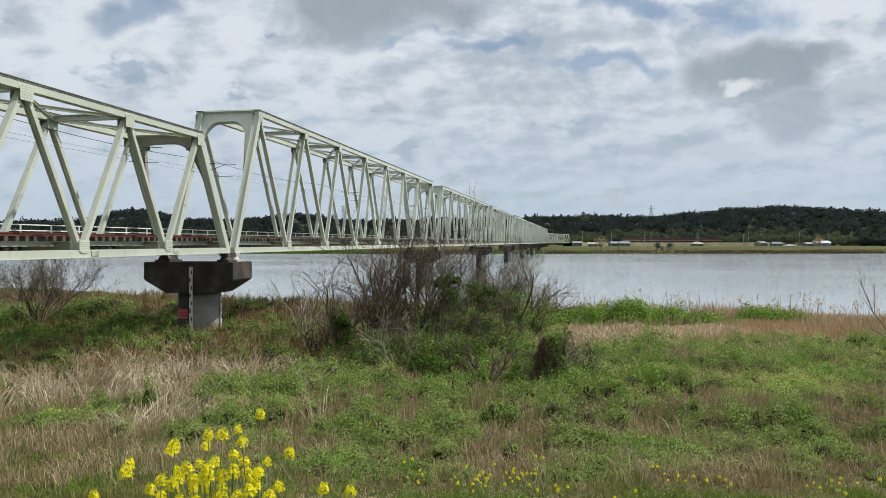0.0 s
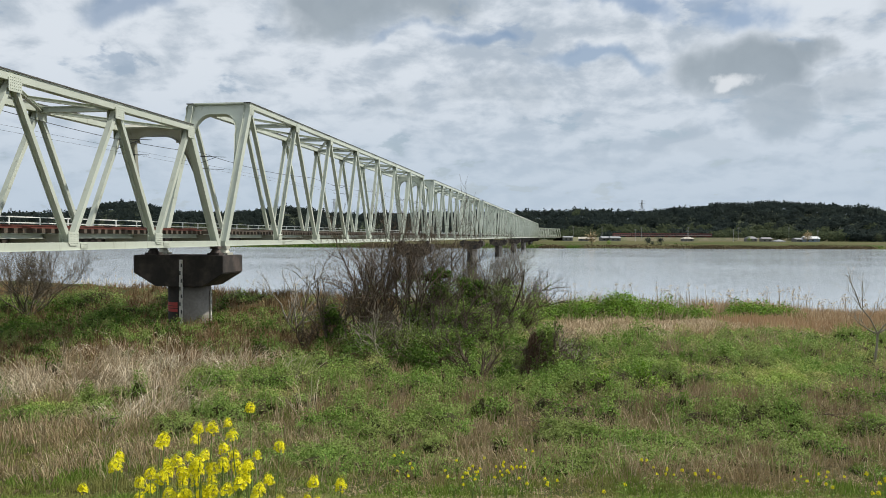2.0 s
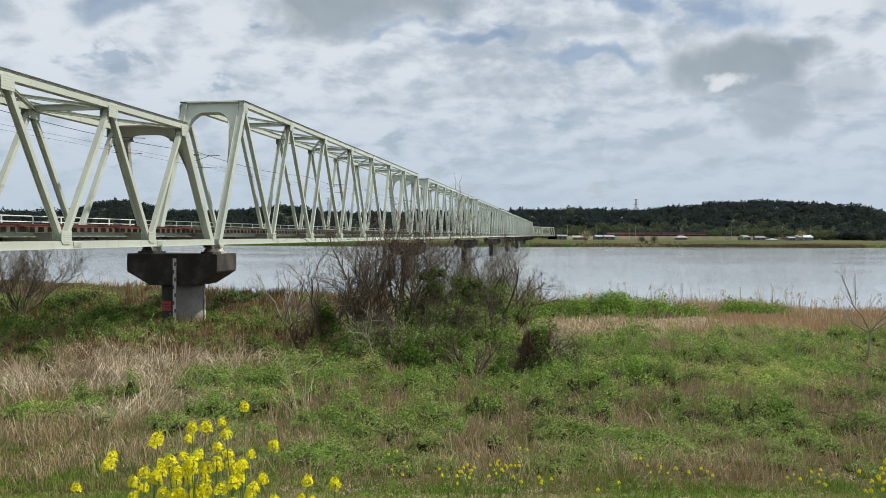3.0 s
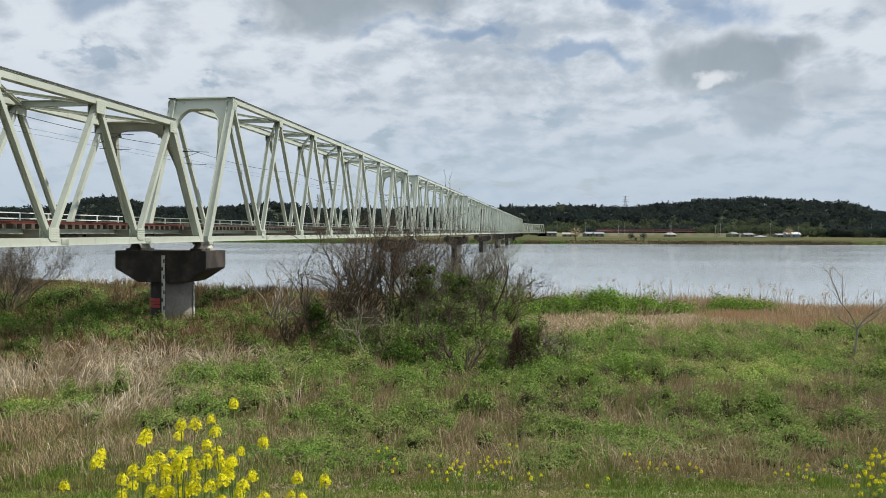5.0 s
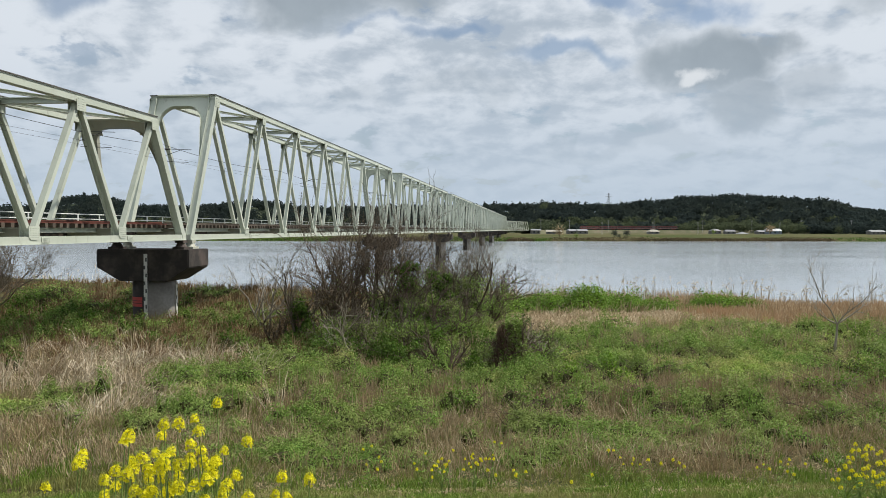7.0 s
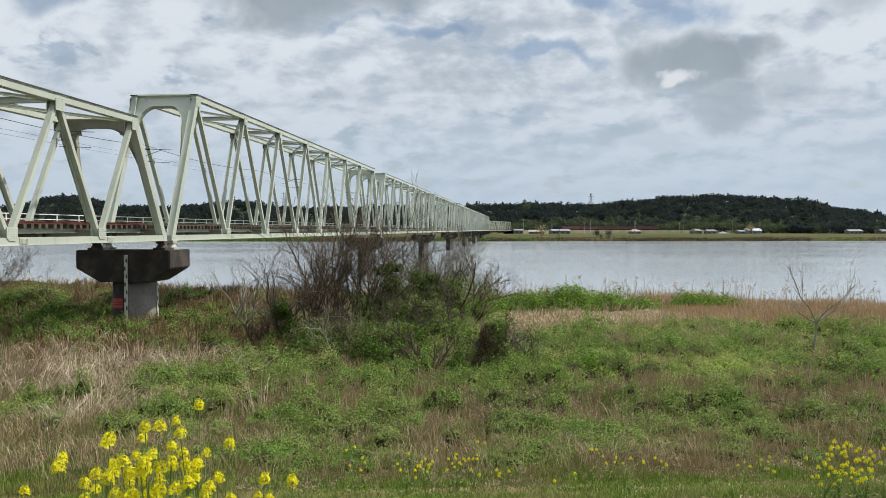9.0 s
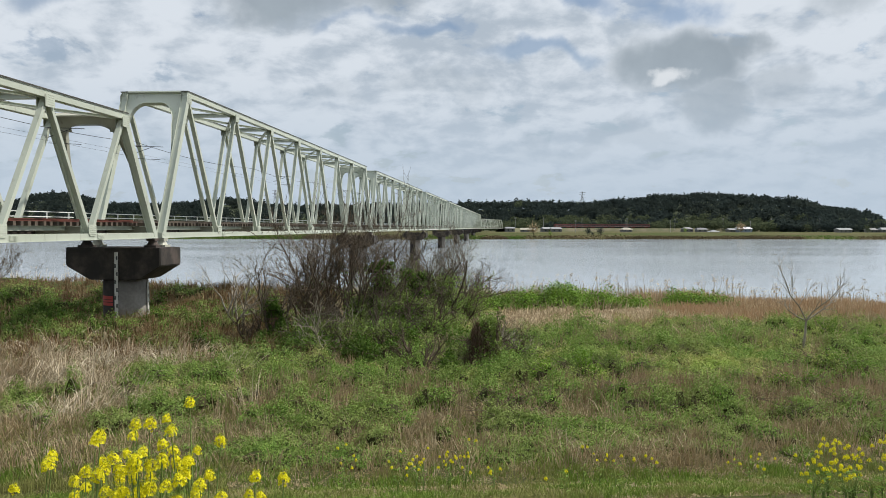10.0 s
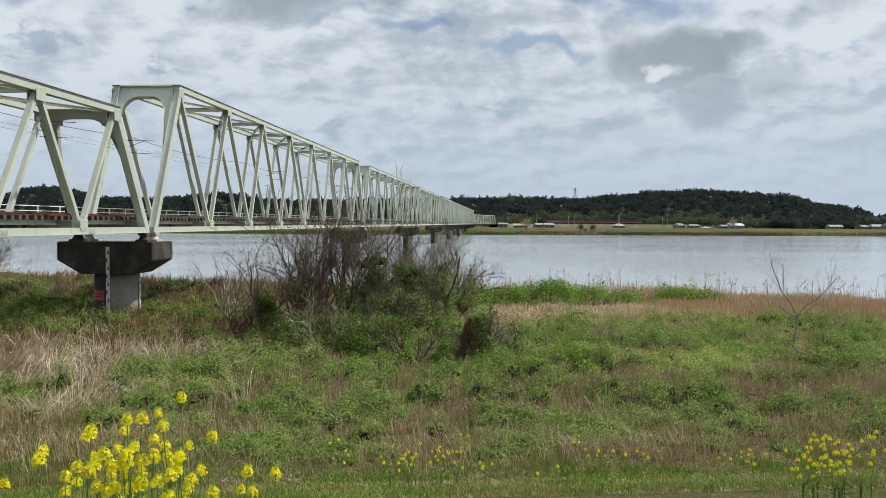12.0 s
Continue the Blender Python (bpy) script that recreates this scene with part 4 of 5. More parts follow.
blades("russet_stalks", p, h, np.full(len(p), 0.024), rng.normal(size=(len(p), 2)) * (0.13 * h[:, None]), M_RUSSET, "upright russet dead stalks standing in the weeds", "dry grass", 10)


# tall reeds along the water's edge, with plumes
rng = np.random.RandomState(61)
x = np.concatenate([rng.uniform(-95, 75, 8500), rng.uniform(4, 60, 5500)])
y = shore(x) - 1 - 9 * rng.rand(len(x)) ** 1.4
k = rng.rand(len(x)) < 0.25 + 0.75 * patch(x, y, 7, 62, 0.35, 0.6)
k &= (x > -5) | (rng.rand(len(x)) < 0.4)
x, y = x[k], y[k]
p = np.stack([x, y, np.maximum(land(x, y), -0.2)], -1)
h = rng.uniform(0.6, 1.5, len(p)) * (0.6 + 0.6 * fnoise(x, y, 6, 63))
blades("shore_reeds", p, h, np.full(len(p), 0.055), rng.normal(size=(len(p), 2)) * 0.22, M_STRAW, "thin dry reeds along the water's edge", "reeds", 6)
k = rng.rand(len(p)) < 0.07
tall = p[k]
hh = h[k] + rng.uniform(0.4, 1.3, k.sum())
lean = rng.normal(size=(k.sum(), 2)) * 0.2
blades("plume_stalks", tall, hh, np.full(len(tall), 0.05), lean, M_DRY, "tall reed stalks that carry the plumes", "reeds", 7)
tips = tall + np.concatenate([lean, (hh - 0.1)[:, None]], 1)
pts = (tips[:, None] + rng.normal(size=(len(tips), 10, 3)) * (0.07, 0.07, 0.14)).reshape(-1, 3)
tagged(new("reed_plumes", leaves_mesh("reed_plumes", pts, rng.uniform(0.04, 0.09, len(pts)), M_DRY, 8)), "brown reed plumes above the water's edge", "reeds", kind="stuff")


def mound(name, cx, cy, rx, ry, high, n, mat, seed, label, leaf=0.095):
    """A thicket: lumpy domes covered and filled with leaves, over an arching mesh of canes."""
    rng = np.random.RandomState(seed)
    z0 = float(land(cx, cy))
    th = empty(name, Matrix.Translation((cx, cy, z0)), label, "thicket" if leaf > 0.06 else "bush", "thickets on the bank" if leaf > 0.06 else "low bushes on the bank")
    n = int(n * 1.8) if high > 2 else n
    lobes = 3 + int(4 * rx) + int(2 * max(0.0, high - 2.2 * rx))
    a, q = rng.uniform(0, 2 * np.pi, lobes), rng.rand(lobes) ** 0.6
    c = np.stack([rx * 0.72 * q * np.cos(a), ry * 0.72 * q * np.sin(a), 0 * q], -1)
    c[:, 2] = land(cx + c[:, 0], cy + c[:, 1]) - z0
    r = min(rx, ry) * rng.uniform(0.38, 0.68, lobes)
    h = high * np.sqrt(1 - 0.75 * q ** 2) * rng.uniform(0.55, 1.15, lobes)
    if high > 2.2 * rx:                  # creeper up a trunk: tufts at all heights
        c[:, 2] += high * 0.8 * rng.rand(lobes)
        h = r * rng.uniform(0.9, 1.6, lobes)
    share = r * (r + h)
    pos, out = dome_leaves(c, r, h, (n * 1.5 * share / share.sum()).astype(int), 30, rng, 0.2, 0.1)
    mesh_part("foliage", leaves_mesh("foliage", pos, leaf * rng.uniform(0.6, 1.3, len(pos)), mat, seed, 0.35, out), th)
    # dark cores added to stand for the shade deep in the foliage
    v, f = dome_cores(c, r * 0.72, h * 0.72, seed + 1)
    tagged(mesh_part("core", mesh_from("core", v, f, M_GAP_SHADE), th), kind="stuff")
    canes = []
    for i in range(26):
        aa, r0 = rng.uniform(0, 6.28), rng.rand() * 0.7
        b = np.array((rx * r0 * math.cos(aa), ry * r0 * math.sin(aa), 0.0))
        o = rng.normal(size=2) * 0.5
        canes.append(([b, b + (o[0] * 0.5, o[1] * 0.5, high * 0.6), b + (o[0] * 1.4, o[1] * 1.4, high * 0.85)], [0.010, 0.008, 0.005]))
    tagged(mesh_part("canework", tubes_mesh("canework", canes, M_BARK_RED, 3), th), kind="stuff")
    return th


BRAMBLE = "bright green bramble thicket on the bank"
LEAFY = "green leafy thicket of shrubs and vines"
DARK_LEAFY = "dark green ivy-grown thicket under bare twigs"
BUSH = "low rounded green bush among the dry grass"
for i, (cx, cy, rx, ry, high, n, kind) in enumerate((
        (7.6, 56, 2.4, 2.2, 1.5, 4200, 0), (10.6, 57, 2.6, 2.4, 1.7, 5200, 0), (13.6, 56, 2.4, 2.4, 1.8, 5200, 0), (16.2, 57, 2.2, 2.2, 1.5, 4200, 0), (18.6, 56, 1.6, 1.6, 1.1, 2000, 0),
        (22.6, 57, 1.9, 1.8, 1.6, 3400, 0), (24.6, 57.5, 1.7, 1.7, 1.5, 3000, 0), (-29.5, 68, 3.5, 3.0, 1.6, 3600, 1), (-36.0, 66, 4.0, 3.0, 1.5, 3200, 1), (-22.5, 57, 2.2, 1.6, 1.3, 2200, 1), (-27.0, 61, 2.6, 2.0, 1.5, 2600, 3), (-31.5, 58, 2.6, 2.0, 1.4, 2600, 1), (-33.0, 50, 2.6, 2.0, 1.2, 2400, 3), (-25.5, 49, 2.2, 1.6, 1.0, 2200, 3), (-21.0, 65, 2.4, 2.0, 1.2, 2200, 3), (-17.0, 72, 2.5, 2.0, 1.1, 2000, 1), (-9.5, 66, 2.5, 2.0, 1.0, 2000, 1),
        (0.3, 41.6, 0.8, 0.8, 5.0, 2200, 3), (2.0, 43.0, 0.75, 0.75, 4.8, 2000, 3), (3.2, 44.0, 0.9, 0.8, 4.2, 2000, 1), (1.2, 42.2, 0.85, 0.8, 4.0, 2000, 1), (3.2, 32.9, 1.0, 0.8, 1.1, 1500, 2), (5.5, 32.6, 0.9, 0.7, 1.0, 1300, 2), (4.4, 33.6, 1.0, 0.8, 1.4, 1500, 3), (3.9, 31.3, 0.8, 0.6, 0.7, 1000, 2), (5.3, 31.9, 0.9, 0.6, 1.3, 1500, 2), (3.0, 31.7, 0.8, 0.6, 1.2, 1300, 3), (6.2, 33.2, 0.9, 0.7, 1.5, 1500, 2), (5.2, 34.5, 1.2, 0.9, 1.5, 1700, 2), (1.0, 34.0, 1.2, 1.0, 1.1, 1600, 2), (-0.9, 35.5, 1.3, 1.0, 1.2, 1800, 3), (2.2, 36.5, 1.3, 1.0, 1.2, 1800, 2), (-2.6, 33.5, 1.2, 1.0, 0.9, 1500, 2), (-4.6, 27.5, 1.0, 0.8, 0.7, 1100, 2), (-0.6, 25.0, 0.9, 0.7, 0.7, 1100, 2), (6.3, 26.5, 1.0, 0.8, 0.8, 1200, 2), (5.0, 28.5, 1.1, 0.9, 0.8, 1300, 2),
        (0.8, 43.0, 1.7, 1.4, 3.4, 4200, 3), (2.4, 44.5, 1.7, 1.5, 3.2, 4200, 1), (-5.1, 40.4, 0.75, 0.7, 2.9, 1900, 3), (3.9, 46.0, 1.6, 1.3, 2.6, 3200, 1), (-1.3, 41.0, 1.5, 1.2, 2.0, 2600, 1), (-0.4, 42.5, 1.2, 1.0, 3.0, 2200, 1), (1.6, 41.0, 1.4, 1.1, 2.2, 2600, 3), (3.2, 41.5, 1.4, 1.1, 1.6, 2200, 1), (-3.2, 41.5, 1.3, 1.0, 1.5, 1800, 3), (5.6, 50.0, 1.8, 1.5, 2.0, 2600, 1), (-24.0, 76, 3.0, 2.5, 1.2, 2200, 1),
        (-6.2, 30.6, 1.1, 1.0, 1.05, 1500, 2), (-7.6, 31.4, 0.9, 0.9, 0.8, 1100, 2), (-8.9, 30.8, 0.8, 0.8, 0.7, 900, 2), (1.9, 26.5, 1.0, 0.9, 0.85, 1300, 2), (3.6, 23.6, 0.8, 0.6, 0.95, 1200, 2), (4.4, 23.2, 0.6, 0.5, 0.6, 700, 2),
        (-2.9, 27.5, 1.1, 0.9, 0.75, 1200, 2), (0.2, 29.5, 1.2, 1.0, 0.9, 1500, 2), (-1.6, 31.5, 1.0, 0.9, 0.8, 1200, 2), (2.6, 30.5, 1.2, 0.9, 0.8, 1300, 2), (9.0, 23.8, 0.9, 0.7, 0.7, 1000, 2), (12.8, 23.4, 1.0, 0.8, 0.8, 1200, 2),
        (15.0, 23.8, 1.1, 0.9, 0.9, 1400, 2), (6.8, 29.8, 1.3, 1.0, 0.6, 1300, 2), (11.5, 31.5, 1.4, 1.2, 0.6, 1500, 2), (16.5, 31.0, 1.3, 1.1, 0.7, 1400, 2), (14.0, 38.0, 1.8, 1.4, 0.7, 1800, 2), (9.5, 41.0, 1.8, 1.4, 0.7, 1800, 2),
        (19.0, 42.0, 2.0, 1.5, 0.7, 1800, 2), (-4.4, 36.0, 1.2, 1.0, 0.9, 1300, 2), (-11.5, 29.5, 1.0, 0.8, 0.6, 900, 2), (6.0, 35.0, 1.2, 1.0, 0.8, 1300, 2), (-8.0, 40.5, 1.0, 0.9, 1.1, 1300, 2), (5.6, 44.5, 1.5, 1.2, 1.2, 2000, 2), (23.0, 29.0, 1.3, 1.0, 0.8, 1300, 2))):
    if kind == 0:
        rx, ry, high, n = rx * 1.35, ry * 1.2, high * 0.95, int(n * 1.3)
    mound(("bramble_thicket", "leafy_thicket", "bush", "ivy_thicket")[kind], cx, cy, rx, ry, high, n, (M_BRAMBLE, M_WEED, M_WEED, M_IVY)[kind], 301 + i, (BRAMBLE, LEAFY, BUSH, DARK_LEAFY)[kind], (0.085, 0.072, 0.048, 0.072)[kind])
# leafy hummocks of mugwort over the open ground
rng = np.random.RandomState(371)
for i in range(40):
    y = 24.5 + 18.0 * rng.rand() ** 1.1
    x = y * rng.uniform(0.02, 0.66)
    wide = rng.uniform(0.8, 1.9) * (0.7 + y / 70)
    mound("weed_hummock", x, y, wide, wide * rng.uniform(0.5, 0.8), rng.uniform(0.6, 1.25), int(900 * wide), (M_WEED, M_BRAMBLE, M_WEED, M_SPRING)[i % 4], 400 + i, "leafy green hummock of weeds in dry grass", 0.05)
# flattened pale thatch behind the weeds
p, rng = scatter(90000, 44, 59, 108, weight=lambda x, y: np.clip(1.1 * blob(x, y, 11, 49, 5.5, 3.2) + 1.0 * blob(x, y, 18, 51.5, 5.0, 2.6), 0, 1) * (0.3 + 0.7 * patch(x, y, 1.6, 58, 0.4, 0.56)), az0=4.0, az1=30.0)
h = rng.uniform(0.25, 0.9, len(p))
blades("lodged_thatch", p, h, np.full(len(p), 0.055), rng.normal(size=(len(p), 2)) * (0.9 * h[:, None]), M_MAT, "pale flattened reed thatch behind the weeds", "dry reeds", 11, 0.7)
# pale strands scattered through the weeds
p, way, tall, rng = tufts(115000, 19, 60, 106, 9, 0.10, lambda x, y: 0.2 + 0.8 * patch(x, y, 2.5, 55, 0.4, 0.6))
h = rng.uniform(0.25, 0.75, len(p)) * tall
blades("dead_strands", p, h, 0.008 + 0.00045 * p[:, 1], (way * 0.35 + rng.normal(size=(len(p), 2)) * 0.2) * h[:, None], M_THATCH, "pale dead strands tangled in the weeds", "dry grass", 9, 0.5)


def grow(rng, base, direction, length, radius, level, out, bend=0.42, rise=0.14, kids=(6, 5, 4), shrink=0.52, fork=(0.5, 1.0), fine=0.009):
    """Branches that fork from level to level: a list of (points, radii, level)."""
    n = (6, 4, 3, 3)[level]
    pts, d, p = [np.array(base, float)], np.array(direction, float), np.array(base, float)
    for i in range(n):
        d = d + rng.normal(size=3) * bend * 0.5 + (0, 0, rise * 0.5)
        d /= np.linalg.norm(d)
        p = p + d * length / n
        pts.append(p.copy())
    radii = np.linspace(radius, radius * (0.35 if level < len(kids) else 0.25), n + 1)
    out.append((pts, radii, level))
    if level < len(kids):
        for k in range(kids[level]):
            t = rng.uniform(0.25, 1.0) if level else rng.uniform(0.3, 1.0)
            i = min(int(t * n), n - 1)
            o = pts[i] + (pts[i + 1] - pts[i]) * (t * n - i)
            side = rng.normal(size=3)
            side -= d * side.dot(d)
            side /= np.linalg.norm(side)
            nd = d + side * rng.uniform(*fork)
            grow(rng, o, nd / np.linalg.norm(nd), length * shrink * rng.uniform(0.65, 1.15), max(radii[i] * 0.6, fine), level + 1, out, bend, rise, kids, shrink, fork, fine)
    return out


def shrub(name, x, y, high, stems, spread, seed, bark, leaf=None, leaf_n=0, leaf_size=0.05, label="", category="shrub", group="", kids=(6, 5, 3), ivy=0, lean=(0, 0), thick=0.078, rise=0.15, foot=0.0):
    """A many-stemmed shrub or small tree: stems, twigs and, where it has them, leaves and ivy."""
    rng = np.random.RandomState(seed)
    z = float(land(x, y)) - 0.1
    th = empty(name, Matrix.Translation((x, y, z)), label, category, group)
    out = []
    for i in range(stems if stems < 3 else int(stems * 1.35)):
        a = rng.uniform(0, 6.283)
        d = np.array((math.cos(a) * spread + lean[0], math.sin(a) * spread + lean[1], 1.0))
        b = np.array((math.cos(a), math.sin(a), 0.0)) * rng.uniform(0, 0.35) * (stems > 2) + (0, 0, foot)
        grow(rng, b, d / np.linalg.norm(d), high * rng.uniform(0.6, 0.95), thick * rng.uniform(0.7, 1.2), 0, out, kids=kids, rise=rise)
    mesh_part("trunk", tubes_mesh("trunk", [(p, r) for p, r, l in out if l == 0], bark, 6), th)
    tagged(mesh_part("branchwork", tubes_mesh("branchwork", [(p, r) for p, r, l in out if l == 1], bark, 4), th), kind="stuff")
    tagged(mesh_part("twig_crown", tubes_mesh("twig_crown", [(p, r) for p, r, l in out if l > 1], bark, 3), th), kind="stuff")
    if leaf_n:
        ends = np.array([p[rng.randint(1, len(p))] for p, r, l in out if l > 0])
        ends = ends[ends[:, 2] < high * 0.62]
        c = ends[rng.randint(0, len(ends), leaf_n)] + rng.normal(size=(leaf_n, 3)) * 0.16
        tagged(mesh_part("leaves", leaves_mesh("leaves", c, leaf_size * rng.uniform(0.6, 1.3, leaf_n), leaf, seed), th), kind="stuff")
    if ivy:
        stem = np.array([p[j] for p, r, l in out if l == 0 for j in range(0, 4)])
        c = stem[rng.randint(0, len(stem), ivy)] + rng.normal(size=(ivy, 3)) * (0.22, 0.22, 0.3)
        c[:, 2] = np.abs(c[:, 2])
        mesh_part("ivy", leaves_mesh("ivy", c, 0.055 * rng.uniform(0.6, 1.3, ivy), M_IVY, seed + 1), th, "dark ivy climbing the stems")
    return th


CLUMP = "shrubs of the thicket"
BARE = "bare many-stemmed shrub with fine grey-brown twigs"
BUDDING = "shrub with young green leaves among bare twigs"
IVIED = "bare shrub with dark ivy climbing its stems"
#        x      y    high stems spread leaf           n   label     bark  ivy
for i, (x, y, high, stems, spread, leaf, n, label, bark, ivy) in enumerate((
        (-5.2, 40.5, 5.6, 5, 0.30, None, 0, IVIED, M_BARK, 1100),
        (-3.6, 41.5, 6.6, 8, 0.30, None, 0, BARE, M_BARK_RED, 0),
        (-2.2, 43.0, 6.9, 8, 0.28, None, 0, BARE, M_BARK_RED, 0),
        (-0.7, 42.0, 6.6, 7, 0.30, M_WEED, 500, BUDDING, M_BARK_RED, 500),
        (0.7, 43.5, 6.2, 6, 0.26, M_WEED, 900, IVIED, M_BARK, 1500),
        (2.2, 45.0, 6.0, 7, 0.28, M_WEED, 1500, BUDDING, M_BARK, 300),
        (3.4, 46.0, 5.6, 6, 0.30, M_WEED, 1600, BUDDING, M_BARK, 500),
        (6.2, 57.0, 4.3, 7, 0.34, None, 0, BARE, M_BARK_RED, 0),
        (-8.2, 47.0, 4.4, 5, 0.45, None, 0, BARE, M_BARK_PALE, 0),
        (-1.4, 38.8, 2.8, 6, 0.70, M_WEED, 1500, BUDDING, M_BARK, 300),
        (0.6, 39.0, 2.6, 6, 0.65, M_WEED, 1800, BUDDING, M_BARK, 300),
        (2.8, 40.0, 2.6, 6, 0.55, M_WEED, 1800, BUDDING, M_BARK_RED, 0),
        (1.4, 41.0, 4.0, 6, 0.40, M_WEED, 2200, BUDDING, M_BARK, 900),
        (-3.4, 39.5, 3.0, 6, 0.6, M_WEED, 900, BUDDING, M_BARK, 300),
        (5.0, 48.0, 3.0, 6, 0.5, M_WEED, 1600, BUDDING, M_BARK_RED, 0))):
    shrub("shrub", x, y, high, stems, spread, 401 + i, bark, leaf, int(n * 1.6), 0.05, label, "shrub", CLUMP, (5, 3) if bark is M_BARK_PALE else (7, 6, 1), ivy)
shrub("bare_tree", -27.6, 54.0, 5.0, 12, 1.0, 451, M_BARK, None, 0, 0, "spreading bare grey tree on the bank", "tree", "", (9, 7, 4), 0, (0, 0), 0.055, 0.2, 0.6)


def sapling(x, y, seed):
    """A thin young tree: a bare trunk that forks low into a few wide limbs."""
    rng = np.random.RandomState(seed)
    th = empty("sapling", Matrix.Translation((x, y, float(land(x, y)) - 0.1)), "thin leafless sapling with a few spreading branches", "tree")
    fork_at = np.array((0.12, 0.0, 1.75))
    mesh_part("trunk", tubes_mesh("trunk", [([(0, 0, 0), (0.02, 0, 0.6), (0.1, 0.02, 1.2), fork_at], [0.075, 0.062, 0.055, 0.05])], M_BARK_PALE, 7), th)
    for way, length in (((-0.35, 0.1, 1.0), 3.0), ((1.0, 0.1, 0.55), 2.9), ((0.45, -0.3, 0.9), 2.0), ((-1.0, 0.2, 0.6), 1.3)):
        out = []
        d = np.array(way) / np.linalg.norm(way)
        grow(rng, fork_at, d, length, 0.04, 1, out, bend=0.3, rise=0.1, kids=(0, 7, 4), shrink=0.5, fork=(0.6, 1.1))
        mesh_part("limb", tubes_mesh("limb", [(p, r) for p, r, l in out if l == 1], M_BARK_PALE, 5), th)
        tagged(mesh_part("twig_crown", tubes_mesh("twig_crown", [(p, r) for p, r, l in out if l > 1], M_BARK_PALE, 3), th), kind="stuff")
    return th


sapling(20.2, 35.9, 455)
shrub("bare_bush", -19.0, 60.0, 2.2, 7, 0.6, 456, M_BARK_RED, None, 0, 0, "low bare brown bush near the pier", "shrub", "", (6, 5, 3))


def ivy_stump(x, y, high, seed):
    """A broken trunk hung with dead vine and ivy."""
    rng = np.random.RandomState(seed)
    z = float(land(x, y)) - 0.1
    th = empty("ivy_stump", Matrix.Translation((x, y, z)), "broken tree stump hung with dead vines and ivy", "tree stump")
    t = np.linspace(0, 1, 8)
    trunk = [(np.stack([0.10 * np.sin(3 * t), 0.08 * np.cos(4 * t), t * high * 0.85], -1), 0.30 - 0.18 * t), (np.stack([0.3 + 0.5 * t, 0.1 * t, t * high * 0.95], -1), 0.20 - 0.11 * t), (np.stack([-0.2 - 0.3 * t, 0.1 * t, t * high * 0.7], -1), 0.16 - 0.1 * t)]
    mesh_part("trunk", tubes_mesh("trunk", trunk, M_BARK_RED, 9), th)
    n = 1900
    a, q, hz = rng.uniform(0, 6.28, n), rng.rand(n), high * rng.uniform(0.35, 1.0, n)
    w = (0.25 + 0.4 * (1 - hz / high)) * (0.5 + 1.0 * rng.rand(n))
    top = np.stack([0.05 + np.cos(a) * w * (0.6 + 0.5 * q), np.sin(a) * w, hz], -1)
    hang = np.minimum(high * rng.uniform(0.06, 0.34, n), hz)
    v = np.stack([top, top + rng.normal(size=(n, 3)) * 0.02 + (0.02, 0, 0), top + np.stack([rng.normal(size=n) * 0.14, rng.normal(size=n) * 0.14, -hang], -1)], 1).reshape(-1, 3)
    mesh_part("dead_vine", mesh_from("dead_vine", v, np.arange(len(v)).reshape(-1, 3), M_DEAD_VINE), th, "brown hanging dead vine")
    n = 4200
    a, q = rng.uniform(-2.6, 2.4, n), rng.rand(n)
    e = rng.rand(n)
    c = np.stack([0.28 + np.cos(a) * (0.8 - 0.4 * e) * (0.5 + 0.6 * q), np.sin(a) * (0.9 - 0.5 * e) * (0.4 + 0.6 * q), high * (0.08 + 1.0 * e) + 0.15 * rng.normal(size=n)], -1)
    mesh_part("ivy", leaves_mesh("ivy", c, 0.06 * rng.uniform(0.6, 1.3, n), M_WEED, seed), th, "green ivy")
    return th


ivy_stump(4.25, 32.3, 2.3, 471)
shrub("vine_shrub", 4.9, 32.5, 2.2, 8, 0.6, 475, M_BARK_RED, M_WEED, 1400, 0.06, "vine-grown shrub beside the broken stump", "shrub", "", (6, 5, 3))
shrub("dead_shrub", 5.5, 33.6, 2.3, 7, 0.45, 472, M_BARK_PALE, None, 0, 0, "dead grey-brown shrub beside the stump", "shrub", "", (5, 4))
shrub("dead_shrub", 1.9, 33.8, 1.7, 6, 0.6, 473, M_BARK_RED, None, 0, 0, "low dead shrub in the weeds", "shrub", "", (5, 4))
shrub("dead_shrub", -6.4, 41.0, 2.2, 8, 0.7, 474, M_BARK_RED, M_DRY, 300, 0.06, "low brown dead bush at the thicket's edge", "shrub", "", (6, 4))
shrub("dead_shrub", 8.4, 35.8, 0.8, 9, 0.8, 475, M_BARK_RED, None, 0, 0, "small dark tangle of dead stems on the ground", "shrub", "", (5, 3), 0, (0, 0), 0.03)
shrub("dead_shrub", -2.4, 38.6, 3.4, 6, 1.1, 476, M_BARK_BLEACHED, None, 0, 0, "pale leafless branches sprawling low before the thicket", "shrub", "", (5, 3), 0, (0.2, -0.3), 0.06, 0.05)


# ------------------------------------------------------------------ yellow rape flowers
M_PETAL = leafy("yellow_petals", ((0.74, 0.66, 0.012), (0.84, 0.79, 0.02), (0.90, 0.86, 0.06), (0.70, 0.64, 0.012)), 0.3, 0.5, 8.0)
M_BUD = leafy("green_buds", ((0.30, 0.36, 0.04), (0.38, 0.40, 0.05), (0.45, 0.44, 0.06), (0.28, 0.33, 0.04)), 0.3, 0.5, 8.0)
